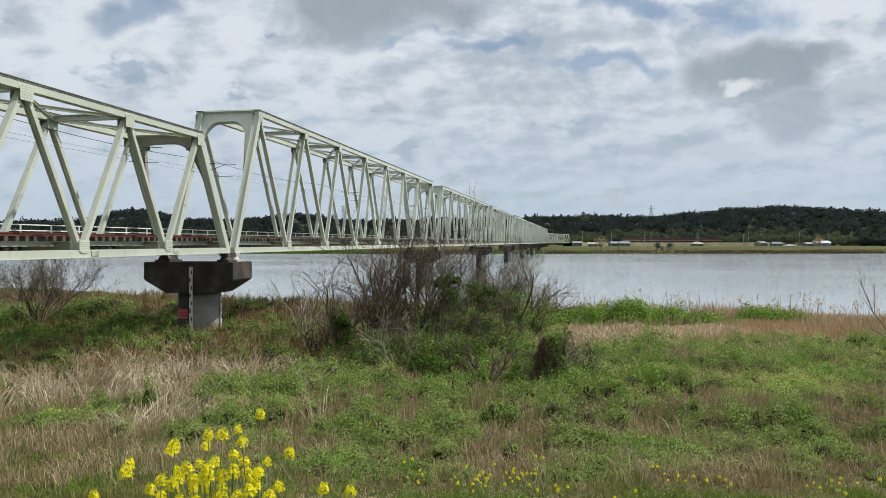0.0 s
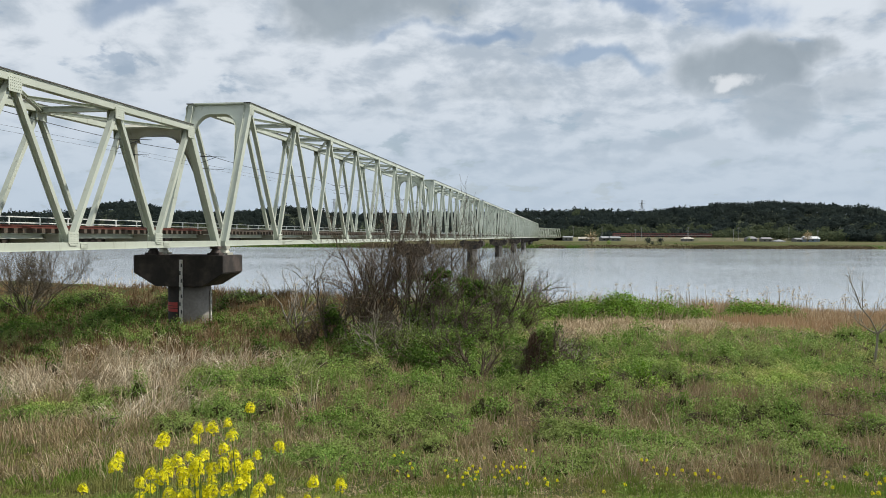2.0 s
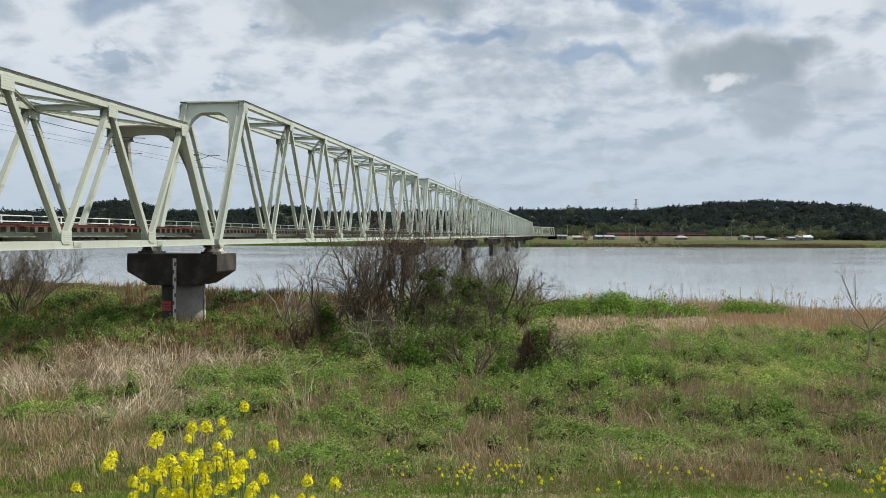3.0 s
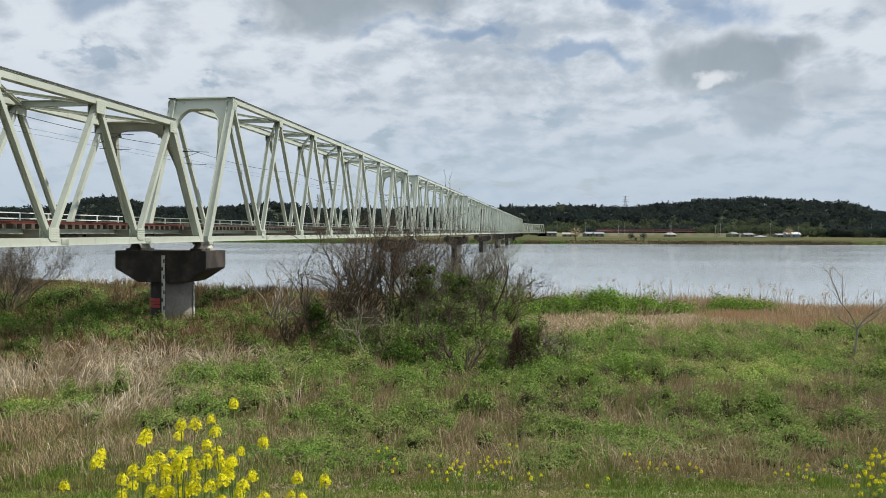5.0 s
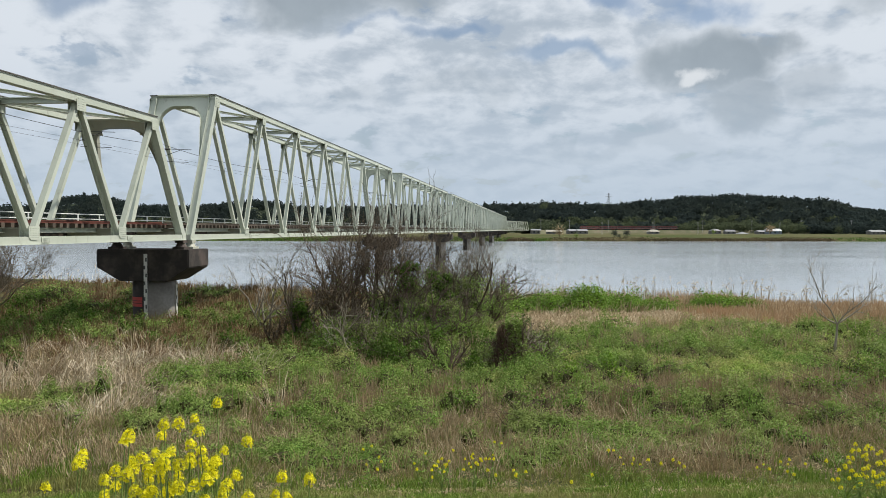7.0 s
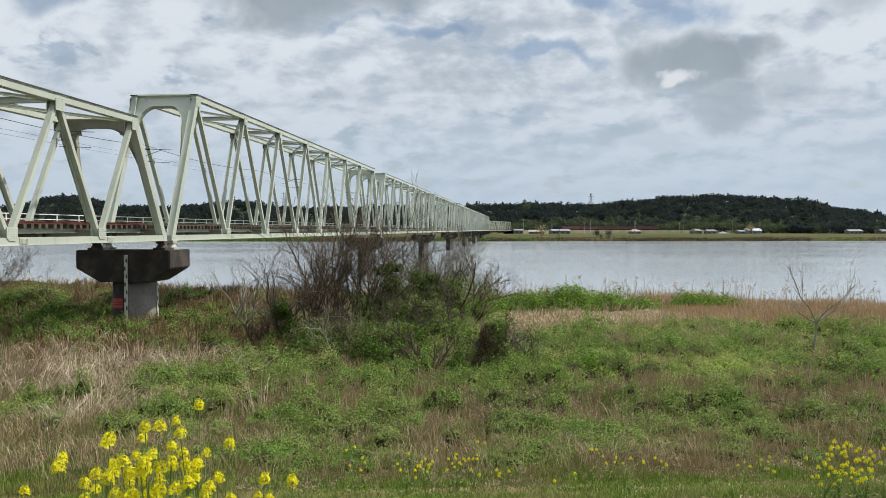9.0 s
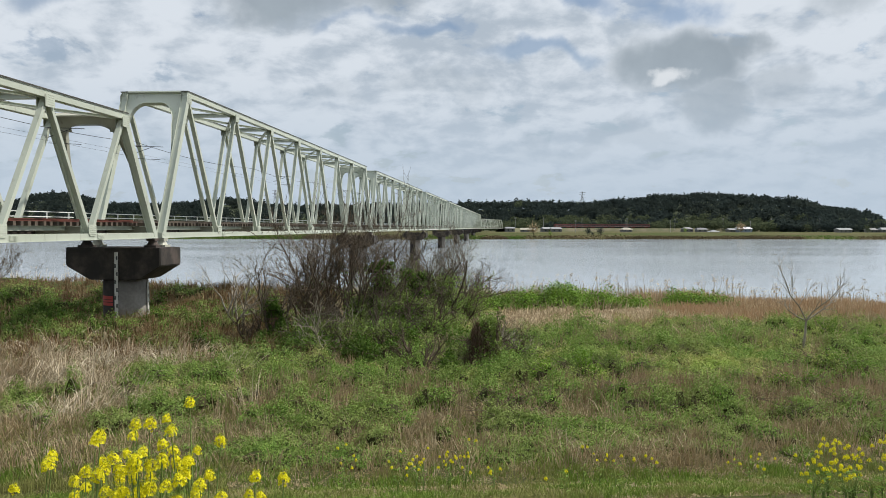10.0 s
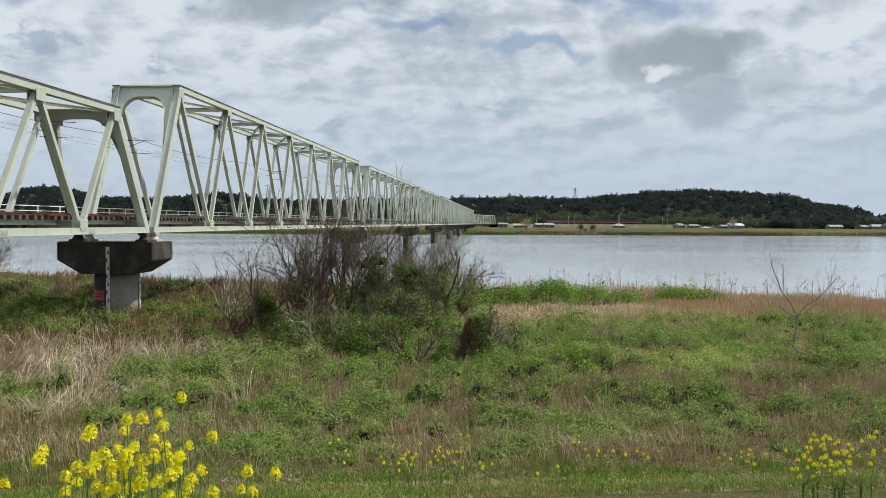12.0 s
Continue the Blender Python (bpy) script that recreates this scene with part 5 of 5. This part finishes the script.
M_STEM = leafy("green_stems", ((0.16, 0.24, 0.07), (0.19, 0.27, 0.08), (0.22, 0.29, 0.10), (0.15, 0.22, 0.06)), 0.2, 0.5, 4.0)


def head_meshes(seed):
    """A flower head: a dome of four-petalled florets, and the buds on top."""
    rng = np.random.RandomState(seed)
    v, n = [], 52
    for i in range(n):
        a, t = i * 2.4 + rng.uniform(-0.3, 0.3), (i + 0.5) / n
        r = 0.030 * math.sqrt(1 - (t * 0.97) ** 2.5) * rng.uniform(0.72, 1.15)
        c = np.array((r * math.cos(a), r * math.sin(a), -0.030 + 0.054 * t + rng.uniform(-0.006, 0.006)))
        out = np.array((math.cos(a), math.sin(a), 0.25 + 1.1 * t)) + rng.normal(size=3) * 0.25
        out /= np.linalg.norm(out)
        u = np.cross(out, rng.normal(size=3))
        u /= np.linalg.norm(u)
        w = np.cross(out, u)
        for d, e in ((u, w), (w, u), (-u, w), (-w, u)):
            s = rng.uniform(0.0075, 0.0105)
            v += [c, c + d * s * 0.7 + e * s * 0.42 + out * 0.002, c + d * s * 1.15 + out * 0.0015, c + d * s * 0.7 - e * s * 0.42 + out * 0.002]
    petals = mesh_from("petals", v, np.arange(len(v)).reshape(-1, 4), M_PETAL)
    c = rng.normal(size=(34, 3)) * (0.010, 0.010, 0.006) + (0, 0, 0.030)
    return petals, leaves_mesh("bud_tip", c, np.full(34, 0.0046), M_BUD, seed)


HEADS = [head_meshes(500 + i) for i in range(4)]
YELLOW = "tall rape plant in yellow flower on the grassy slope"


def rape_plant(x, y, tips, seed, label=YELLOW, scale=1.0, group="flowering rape plants"):
    """Stalks that fork from one foot to each flower head, with some narrow leaves."""
    rng = np.random.RandomState(seed)
    z = float(land(x, y)) - 0.03
    th = empty("rape_plant", Matrix.Translation((x, y, z)), label, "flower", group)
    fork = np.array((0, 0, 0.35))
    for tip in tips:
        t = np.asarray(tip, float) - (x, y, z)
        k = rng.uniform(0.45, 0.75)
        knee = fork * (1 - k) + t * k
        knee[2] = t[2] * k * 0.92 + 0.02
        pts = [np.zeros(3), fork * 0.7 + t * (0.06, 0.06, 0.06), knee, t * (1, 1, 0) + (0, 0, t[2] - 0.03)]
        mesh_part("stalk", tubes_mesh("stalk", [(pts, [0.006, 0.005, 0.0035, 0.0022])], M_STEM, 4), th)
        petals, buds = HEADS[rng.randint(0, 4)]
        m = Matrix.Translation(tuple(t)) @ pose(0, 0, 0, rng.uniform(-20, 20), rng.uniform(-20, 20), rng.uniform(0, 360)) @ Matrix.Scale(scale * rng.uniform(0.66, 0.92), 4)
        head = mesh_part("flower_head", petals, th)
        head.matrix_basis = m
        tagged(head, "dense yellow flower head")
        b = mesh_part("bud_tip", buds, head)
        tagged(b, "yellow-green buds", kind="stuff")
    for i in range(9):
        a, h, ln = rng.uniform(0, 6.28), rng.uniform(0.05, 0.6), rng.uniform(0.08, 0.2)
        d, s = np.array((math.cos(a), math.sin(a), 0.35)), np.array((-math.sin(a), math.cos(a), 0)) * 0.022
        o = np.array((0, 0, h))
        me = mesh_from("leaf", [o, o + d * ln * 0.5 + s, o + d * ln - (0, 0, 0.04), o + d * ln * 0.5 - s], [(0, 1, 2, 3)], M_WEED)
        mesh_part("leaf", me, th)
    return th


# flower heads by the levee's edge: right and up from the eye, at about 3.5 m
FRONT = ((-0.81, -0.76), (-0.98, -0.85), (-0.91, -0.83), (-0.89, -0.88), (-1.04, -0.85), (-1.05, -0.9), (-0.93, -0.94), (-1.21, -0.92), (-1.19, -0.9), (-1.39, -0.98), (-1.41, -1.02),
         (-0.68, -0.93), (-0.78, -0.97), (-1.25, -1.05), (-1.3, -1.09), (-1.14, -1.0), (-1.08, -0.98), (-1.01, -0.97), (-1.04, -1.0), (-0.88, -0.97), (-0.87, -1.02), (-1.2, -1.07),
         (-1.17, -1.04), (-1.11, -1.05), (-1.06, -1.04), (-0.84, -1.06), (-0.86, -1.1), (-0.73, -1.08), (-0.53, -1.09), (-0.41, -1.1), (-1.11, -1.09), (-1.1, -1.14), (-1.17, -1.14),
         (-1.25, -1.12), (-1.03, -1.15), (-0.98, -1.13), (-0.79, -1.16), (-0.77, -1.12), (-0.68, -1.18), (-0.56, -1.17), (-0.51, -1.18), (-1.55, -1.12), (-1.3, -1.16), (-0.98, -1.03))
rng = np.random.RandomState(77)
tips = []
for a, b in FRONT:
    k = rng.uniform(0.92, 1.1)
    tips.append((a * k, 3.5 * k, EYE_Z + b * k))
for i in range(34):                                      # lower ones, half hidden
    a, b, k = rng.uniform(-1.25, -0.78), rng.uniform(-1.32, -1.0), rng.uniform(0.92, 1.1)
    tips.append((a * k, 3.5 * k, EYE_Z + b * k))
feet = ((-1.5, 3.5), (-1.25, 3.4), (-1.1, 3.7), (-0.95, 3.4), (-0.8, 3.6), (-0.62, 3.5), (-0.45, 3.6))
own = {f: [] for f in feet}
for t in tips:
    own[min(feet, key=lambda f: abs(f[0] - t[0]) + 0.3 * abs(f[1] - t[1]))].append(t)
for i, f in enumerate(feet):
    rape_plant(f[0], f[1], own[f], 520 + i)
# smaller groups farther down the slope
k = 0
for bearing, d, plants, wide, heads in ((0.615, 11.0, 8, 0.32, 8), (0.68, 11.0, 2, 0.2, 5), (0.491, 16.5, 3, 0.25, 3), (0.085, 17.0, 7, 0.42, 6), (-0.03, 17.5, 3, 0.4, 2), (0.30, 16.5, 4, 0.55, 3), (0.27, 14.5, 2, 0.3, 2)):
    for i in range(plants):
        k += 1
        x, y = bearing * d + rng.normal() * wide, d + rng.normal() * 0.3
        z, hgt = float(land(x, y)), rng.uniform(0.55, 1.25) * (0.95 if d > 14 else 1.05)
        tt = [(x + rng.normal() * 0.16, y + rng.normal() * 0.16, z + hgt * rng.uniform(0.62, 1.0)) for j in range(heads)]
        rape_plant(x, y, tt, 540 + k, "rape plant with small yellow flower heads in the grass", 1.1 if d < 14 else 1.15, "rape plants down the slope")

# ------------------------------------------------------------------ things on the pier
M_STAFF_W = plain("white_staff_paint", (0.66, 0.65, 0.61), (0.52, 0.51, 0.47), 3.0, 0.6)
M_STAFF_B = plain("black_staff_paint", (0.06, 0.06, 0.06), (0.10, 0.10, 0.095), 3.0, 0.6)
M_RED = plain("faded_red_paint", (0.50, 0.055, 0.045), (0.40, 0.05, 0.045), 2.0, 0.6, 0, 0.2, 0.01, (0.28, 0.05, 0.04))


def gauge_staff(m, high, label):
    th = empty("gauge_staff", m, label, "water gauge", "water gauges on the pier")
    bm = bmesh.new()
    box(bm, (-0.03, -0.11, 0), (0.03, 0.11, high))
    part("board", bm, M_STAFF_W, th, "white gauge board")
    for i in range(int(high / 0.5)):
        bm = bmesh.new()
        s = 1 if i % 2 else -1
        box(bm, (-0.036, min(0, s * 0.105), i * 0.5 + 0.12), (-0.031, max(0, s * 0.105), i * 0.5 + 0.36))
        part("mark", bm, M_STAFF_B, th)
    return th


pier_m = on_bridge(S_BIG - 0.45, 0, 1.0)
gauge_staff(pier_m @ pose(-1.62, WIDE / 2 - 0.2, 0.1), 4.6, "tall white and black water gauge on the pier")
gauge_staff(pier_m @ pose(0.15, WIDE / 2 - 1.42, 0.1, 0, 0, 90), 2.6, "short white water gauge beside the column")
band = empty("flood_mark_band", pier_m, "faded red flood mark band painted round the column", "flood mark")
bm = bmesh.new()
for z0, z1 in ((1.30, 1.50), (1.54, 1.66), (1.70, 1.92)):
    ring = []
    for i in range(15):
        a = radians(173 - i * 5.6)          # the upstream quarter of the column
        ring.append((1.375 * math.cos(a), WIDE / 2 + 1.375 * math.sin(a)))
    lo, hi = [bm.verts.new((x, y, z0)) for x, y in ring], [bm.verts.new((x, y, z1)) for x, y in ring]
    for i in range(14):
        bm.faces.new((lo[i], lo[i + 1], hi[i + 1], hi[i]))
part("stripes", bm, M_RED, band)

# ------------------------------------------------------------------ the far bank
M_WALL = plain("pale_house_wall", (0.20, 0.195, 0.18), (0.16, 0.155, 0.145), 0.4, 0.8)
M_BLUE_WALL = plain("grey_blue_sheet_wall", (0.20, 0.26, 0.33), (0.16, 0.21, 0.28), 0.4, 0.6)
M_ROOF_GREY = plain("grey_roof_tiles", (0.14, 0.145, 0.155), (0.20, 0.20, 0.21), 0.8, 0.6)
M_ROOF_PALE = plain("pale_metal_roof", (0.25, 0.26, 0.27), (0.21, 0.22, 0.23), 0.5, 0.5)
M_ROOF_WHITE = plain("white_metal_roof", (0.55, 0.57, 0.59), (0.48, 0.50, 0.52), 0.5, 0.5)
M_ROOF_TAN = plain("tan_metal_roof", (0.36, 0.33, 0.27), (0.30, 0.28, 0.23), 0.5, 0.6)
M_PANE = plain("dark_window_glass", (0.03, 0.035, 0.04), (0.05, 0.055, 0.06), 1.0, 0.15)
M_POLE = plain("concrete_pole", (0.35, 0.35, 0.34), (0.28, 0.28, 0.27), 1.0, 0.8)
M_TRAIN = plain("dull_red_train_paint", (0.17, 0.045, 0.042), (0.14, 0.04, 0.038), 0.6, 0.45)
M_TRAIN_PALE = plain("cream_train_band", (0.50, 0.46, 0.42), (0.44, 0.40, 0.37), 0.6, 0.5)
M_BALLAST = plain("grassy_embankment", (0.10, 0.105, 0.05), (0.16, 0.14, 0.09), 0.12, 0.95)


def house(az, d, wide, deep, wall_h, roof_h, turn, wall, roof, label, hip=0.0):
    x, y = d * math.tan(radians(az)), d
    wall_h, roof_h, wide = wall_h * 0.75, roof_h * 0.75, wide * 0.9
    th = empty("house", pose(x, y, float(land(x, y)) - 0.1, 0, 0, turn), label, "house", "houses behind the far bank")
    bm = bmesh.new()
    box(bm, (-wide / 2, -deep / 2, 0), (wide / 2, deep / 2, wall_h))
    body = part("wall", bm, wall, th)
    bm = bmesh.new()
    o = 0.5
    a = [bm.verts.new(p) for p in ((-wide / 2 - o, -deep / 2 - o, wall_h), (wide / 2 + o, -deep / 2 - o, wall_h), (wide / 2 + o, deep / 2 + o, wall_h), (-wide / 2 - o, deep / 2 + o, wall_h))]
    r = [bm.verts.new(((wide / 2 + o) * s * (1 - hip), 0, wall_h + roof_h)) for s in (-1, 1)]
    for f in ((a[0], a[1], r[1], r[0]), (a[2], a[3], r[0], r[1]), (a[1], a[2], r[1]), (a[3], a[0], r[0]), (a[3], a[2], a[1], a[0])):
        bm.faces.new(f)
    part("roof", bm, roof, th)
    n = max(2, int(wide / 3))
    for i in range(n):
        u = (i + 0.5) / n * wide - wide / 2
        bm = bmesh.new()
        box(bm, (u - 0.7, -deep / 2 - 0.04, wall_h * 0.35), (u + 0.7, -deep / 2 + 0.02, wall_h * 0.75))
        part("window", bm, M_PANE, th)
    return th


for az, d, wide, deep, wh, rh, turn, wall, roof, label, hip in (
        (25.55, 640, 13, 8, 3.6, 2.6, 4, M_BLUE_WALL, M_ROOF_WHITE, "shed with blue-grey walls and a pale metal roof", 0.0),
        (24.75, 636, 6, 6, 2.8, 1.6, 10, M_WALL, M_ROOF_PALE, "low white-roofed outbuilding beside the shed", 0.0),
        (22.85, 650, 9, 8, 3.0, 2.0, -6, M_WALL, M_ROOF_GREY, "pale house with a low grey tiled roof", 0.2),
        (23.65, 622, 8, 8, 0.6, 2.2, 0, M_WALL, M_ROOF_PALE, "small white pyramid-roofed hut on the field", 0.96),
        (21.9, 655, 8, 8, 3.4, 2.4, 8, M_WALL, M_ROOF_GREY, "pale house with a hipped grey roof", 0.4),
        (17.8, 650, 9, 7, 2.8, 2.2, 6, M_WALL, M_ROOF_TAN, "low house with a tan hipped roof", 0.5),
        (12.9, 640, 9, 7, 3.4, 2.0, 0, M_WALL, M_ROOF_PALE, "white farm building near the railway", 0.1),
        (12.2, 648, 8, 7, 3.4, 2.0, 12, M_WALL, M_ROOF_PALE, "white house near the railway", 0.1),
        (10.9, 630, 13, 8, 2.6, 2.0, -8, M_WALL, M_ROOF_TAN, "barn with a tan metal roof", 0.0),
        (9.6, 655, 8, 6, 4.0, 1.6, 3, M_WALL, M_ROOF_PALE, "pale two-storey house by the embankment", 0.0),
        (33.2, 660, 9, 8, 3.0, 2.2, 5, M_WALL, M_ROOF_GREY, "grey-roofed house at the wood's edge", 0.3),
        (31.6, 650, 13, 8, 3.2, 2.0, 0, M_WALL, M_ROOF_PALE, "long white-roofed farm shed", 0.0),
        (34.0, 655, 12, 8, 3.4, 2.4, -5, M_WALL, M_ROOF_PALE, "white-roofed farmhouse on the plain", 0.2),
        (34.7, 640, 10, 8, 4.4, 2.6, 8, M_WALL, M_ROOF_GREY, "two-storey house with a grey roof", 0.3)):
    house(az, d, wide, deep, wh, rh, turn, wall, roof, label, hip)

# railway embankment that curves away from the bridge along the wood
ex, ey = END_OF_BRIDGE.x, END_OF_BRIDGE.y
first = math.degrees(math.atan2(end.col[0].x, end.col[0].y))
R_CURVE = 130.0
cx_, cy_ = ex + R_CURVE * math.cos(radians(first)), ey - R_CURVE * math.sin(radians(first))
route = [(cx_ - R_CURVE * math.cos(radians(h)), cy_ + R_CURVE * math.sin(radians(h))) for h in np.linspace(first, 97, 16)]
for i in range(1, 30):
    route.append((route[15][0] + i * 22 * math.sin(radians(97)), route[15][1] + i * 22 * math.cos(radians(97))))
route = np.array(route)
RAIL_Z = FOOT + 0.5
tan = np.gradient(route, axis=0)
tan /= np.linalg.norm(tan, axis=1, keepdims=True)
nor = np.stack([-tan[:, 1], tan[:, 0]], -1)
vs = []
for o, z in ((-10, 1.5), (-3, RAIL_Z - 0.1), (3, RAIL_Z - 0.1), (10, 1.5)):
    vs.append(np.concatenate([route + nor * o, np.full((len(route), 1), z)], 1))
V = np.stack(vs, 1)
m = len(route)
F = [(i * 4 + j, i * 4 + j + 1, (i + 1) * 4 + j + 1, (i + 1) * 4 + j) for i in range(m - 1) for j in range(3)]
tagged(new("railway_embankment", mesh_from("railway_embankment", V.reshape(-1, 3), F, M_BALLAST)), "grassy railway embankment below the wood", "embankment", kind="structure")
cum = np.concatenate([[0], np.cumsum(np.linalg.norm(np.diff(route, axis=0), axis=1))])


def on_route(s):
    x, y = np.interp(s, cum, route[:, 0]), np.interp(s, cum, route[:, 1])
    a, b = np.interp(s + 1, cum, route[:, 0]) - x, np.interp(s + 1, cum, route[:, 1]) - y
    return pose(x, y, RAIL_Z, 0, 0, math.degrees(math.atan2(b, a)))


def train(s0, cars):
    th = empty("train", Matrix(), "dull red electric train on the far embankment", "train")
    for i in range(cars):
        m = on_route(s0 + i * 20)
        bm = bmesh.new()
        box(bm, (-9.6, -1.4, 1.0), (9.6, 1.4, 3.5))
        box(bm, (-9.5, -1.15, 3.5), (9.5, 1.15, 3.75))
        car = part("carriage", bm, M_TRAIN, th)
        car.matrix_basis = m
        bm = bmesh.new()
        box(bm, (-9.62, -1.43, 1.75), (9.62, 1.43, 2.0))
        part("band", bm, M_TRAIN_PALE, car)
        for j in range(7):
            bm = bmesh.new()
            box(bm, (-8.6 + j * 2.6, -1.43, 2.1), (-6.9 + j * 2.6, 1.43, 2.95))
            part("window", bm, M_PANE, car)
        for u in (-6.5, 6.5):
            bm = bmesh.new()
            box(bm, (u - 1.5, -1.1, 0.05), (u + 1.5, 1.1, 0.95))
            part("bogie", bm, M_RUST, car)
    return th


s_az = lambda az: float(np.interp(az, np.degrees(np.arctan2(route[:, 0], route[:, 1])), cum))
train(s_az(12.8) + 10, 5)


def pole(x, y, high, label, arm=1.2):
    th = empty("utility_pole", Matrix.Translation((x, y, float(land(x, y)))), label, "utility pole", "poles along the far railway")
    mesh_part("shaft", tubes_mesh("shaft", [([(0, 0, 0), (0, 0, high)], [0.22, 0.15])], M_POLE, 8), th)
    bm = bmesh.new()
    for z in (high - 0.4, high - 1.3):
        box(bm, (-arm, -0.08, z), (arm, 0.08, z + 0.16))
    part("cross_arm", bm, M_POLE, th)


for s in np.arange(30, cum[-1] - 100, 46):
    q = on_route(s).translation
    pole(q.x, q.y - 5.5, 13.0, "concrete pole carrying wires along the railway")
for az, d in ((14.3, 600), (17.8, 610), (20.8, 600), (26.0, 615)):
    pole(d * math.tan(radians(az)), d, 9.5, "grey utility pole on the far field", 0.9)


def pylon(x, y, z, high):
    th = empty("lattice_pylon", Matrix.Translation((x, y, z)), "grey lattice power pylon on the ridge", "pylon")
    leg = lambda t: 2.6 * (1 - t) ** 1.4 + 0.5
    levels = np.linspace(0, 1, 9)
    for sx in (-1, 1):
        for sy in (-1, 1):
            mesh_part("leg", tubes_mesh("leg", [([(sx * leg(t), sy * leg(t), t * high) for t in levels], [0.13] * 9)], M_POLE, 4), th)
    for a, b in zip(levels[:-1], levels[1:]):
        bm = bmesh.new()
        for s in (-1, 1):
            bar(bm, (-leg(a), s * leg(a), a * high), (leg(b), s * leg(b), b * high), 0.16, 0.16, (0, 1, 0.01))
            bar(bm, (leg(a), s * leg(a), a * high), (-leg(b), s * leg(b), b * high), 0.16, 0.16, (0, 1, 0.01))
        part("lattice", bm, M_POLE, th)
    for t in (0.72, 0.84, 0.96):
        bm = bmesh.new()
        bar(bm, (-4.0, 0, t * high), (4.0, 0, t * high), 0.2, 0.3)
        part("cross_arm", bm, M_POLE, th)
    return th


x, y = 1010 * math.sin(radians(14.75)), 1010 * math.cos(radians(14.75))
pylon(x, y, float(hill_height(x, y)) - 1, 25.0)
x, y = 1080 * math.sin(radians(-7.2)), 1080 * math.cos(radians(-7.2))
pylon(x, y, float(hill_height(x, y)) - 1, 30.0)


def far_tree(az, d, high, mat, seed, label):
    rng = np.random.RandomState(seed)
    x, y = d * math.tan(radians(az)), d
    th = empty("far_tree", Matrix.Translation((x, y, float(land(x, y)))), label, "tree", "small trees on the far bank")
    out = []
    grow(rng, (0, 0, 0), (0, 0, 1), high * 0.8, high * 0.03, 0, out, kids=(7, 4))
    mesh_part("trunk", tubes_mesh("trunk", [(p, r) for p, r, l in out if l == 0], M_BARK, 5), th)
    tagged(mesh_part("branchwork", tubes_mesh("branchwork", [(p, r) for p, r, l in out if l > 0], M_BARK, 3), th), kind="stuff")
    n = 420
    d3 = rng.normal(size=(n, 3)) * (0.22, 0.22, 0.24) * high + (0, 0, high * 0.6)
    d3[:, 2] = np.abs(d3[:, 2])
    tagged(mesh_part("crown", leaves_mesh("crown", d3, high * rng.uniform(0.04, 0.08, n), mat, seed), th), kind="stuff")


for i, (az, d, high, mat, label) in enumerate(((11.3, 520, 7.5, M_DRY, "bare brownish small tree on the far bank"), (12.5, 515, 3.0, M_WEED, "low green bush on the far bank"), (15.2, 522, 5.0, M_FOREST, "small dark tree on the far bank"),
                                              (16.0, 520, 5.2, M_FOREST, "small dark tree on the far bank"), (21.8, 590, 3.6, M_WEED, "round green bush on the far field"), (25.4, 630, 7.5, M_DRY, "yellowish small tree beside the shed"), (15.5, 516, 2.4, M_FOREST, "low dark bush on the far bank"), (29.5, 640, 7.0, M_FOREST_LIGHT, "olive tree before the wood"), (33.0, 640, 6.0, M_FOREST_LIGHT, "olive tree before the wood"))):
    far_tree(az, d, high, mat, 600 + i, label)

# reeds and scrub on the far water's edge
rng = np.random.RandomState(91)
n = 42000
x = rng.uniform(-330, 420, n)
y = far_shore(x) + rng.uniform(-2.0, 20, n) * rng.rand(n)
k = rng.rand(n) < 0.35 + 0.65 * patch(x, y, 25, 92, 0.35, 0.6)
x, y = x[k], y[k]
c = np.stack([x, y, np.maximum(land(x, y), 0) + rng.rand(len(x)) * (0.6 + 1.4 * fnoise(x, y, 30, 93))], -1)
dark = fnoise(x, y, 45, 94) > 0.6
tagged(new("far_reeds", leaves_mesh("far_reeds", c[~dark], rng.uniform(0.3, 0.6, (~dark).sum()), M_FAR_REED, 95, 0.0)), "brown reeds along the far shore", "reeds", kind="stuff")
tagged(new("far_scrub", leaves_mesh("far_scrub", c[dark], rng.uniform(0.25, 0.6, dark.sum()), M_IVY, 96, 0.0)), "dark scrub along the far shore", "scrub", kind="stuff")
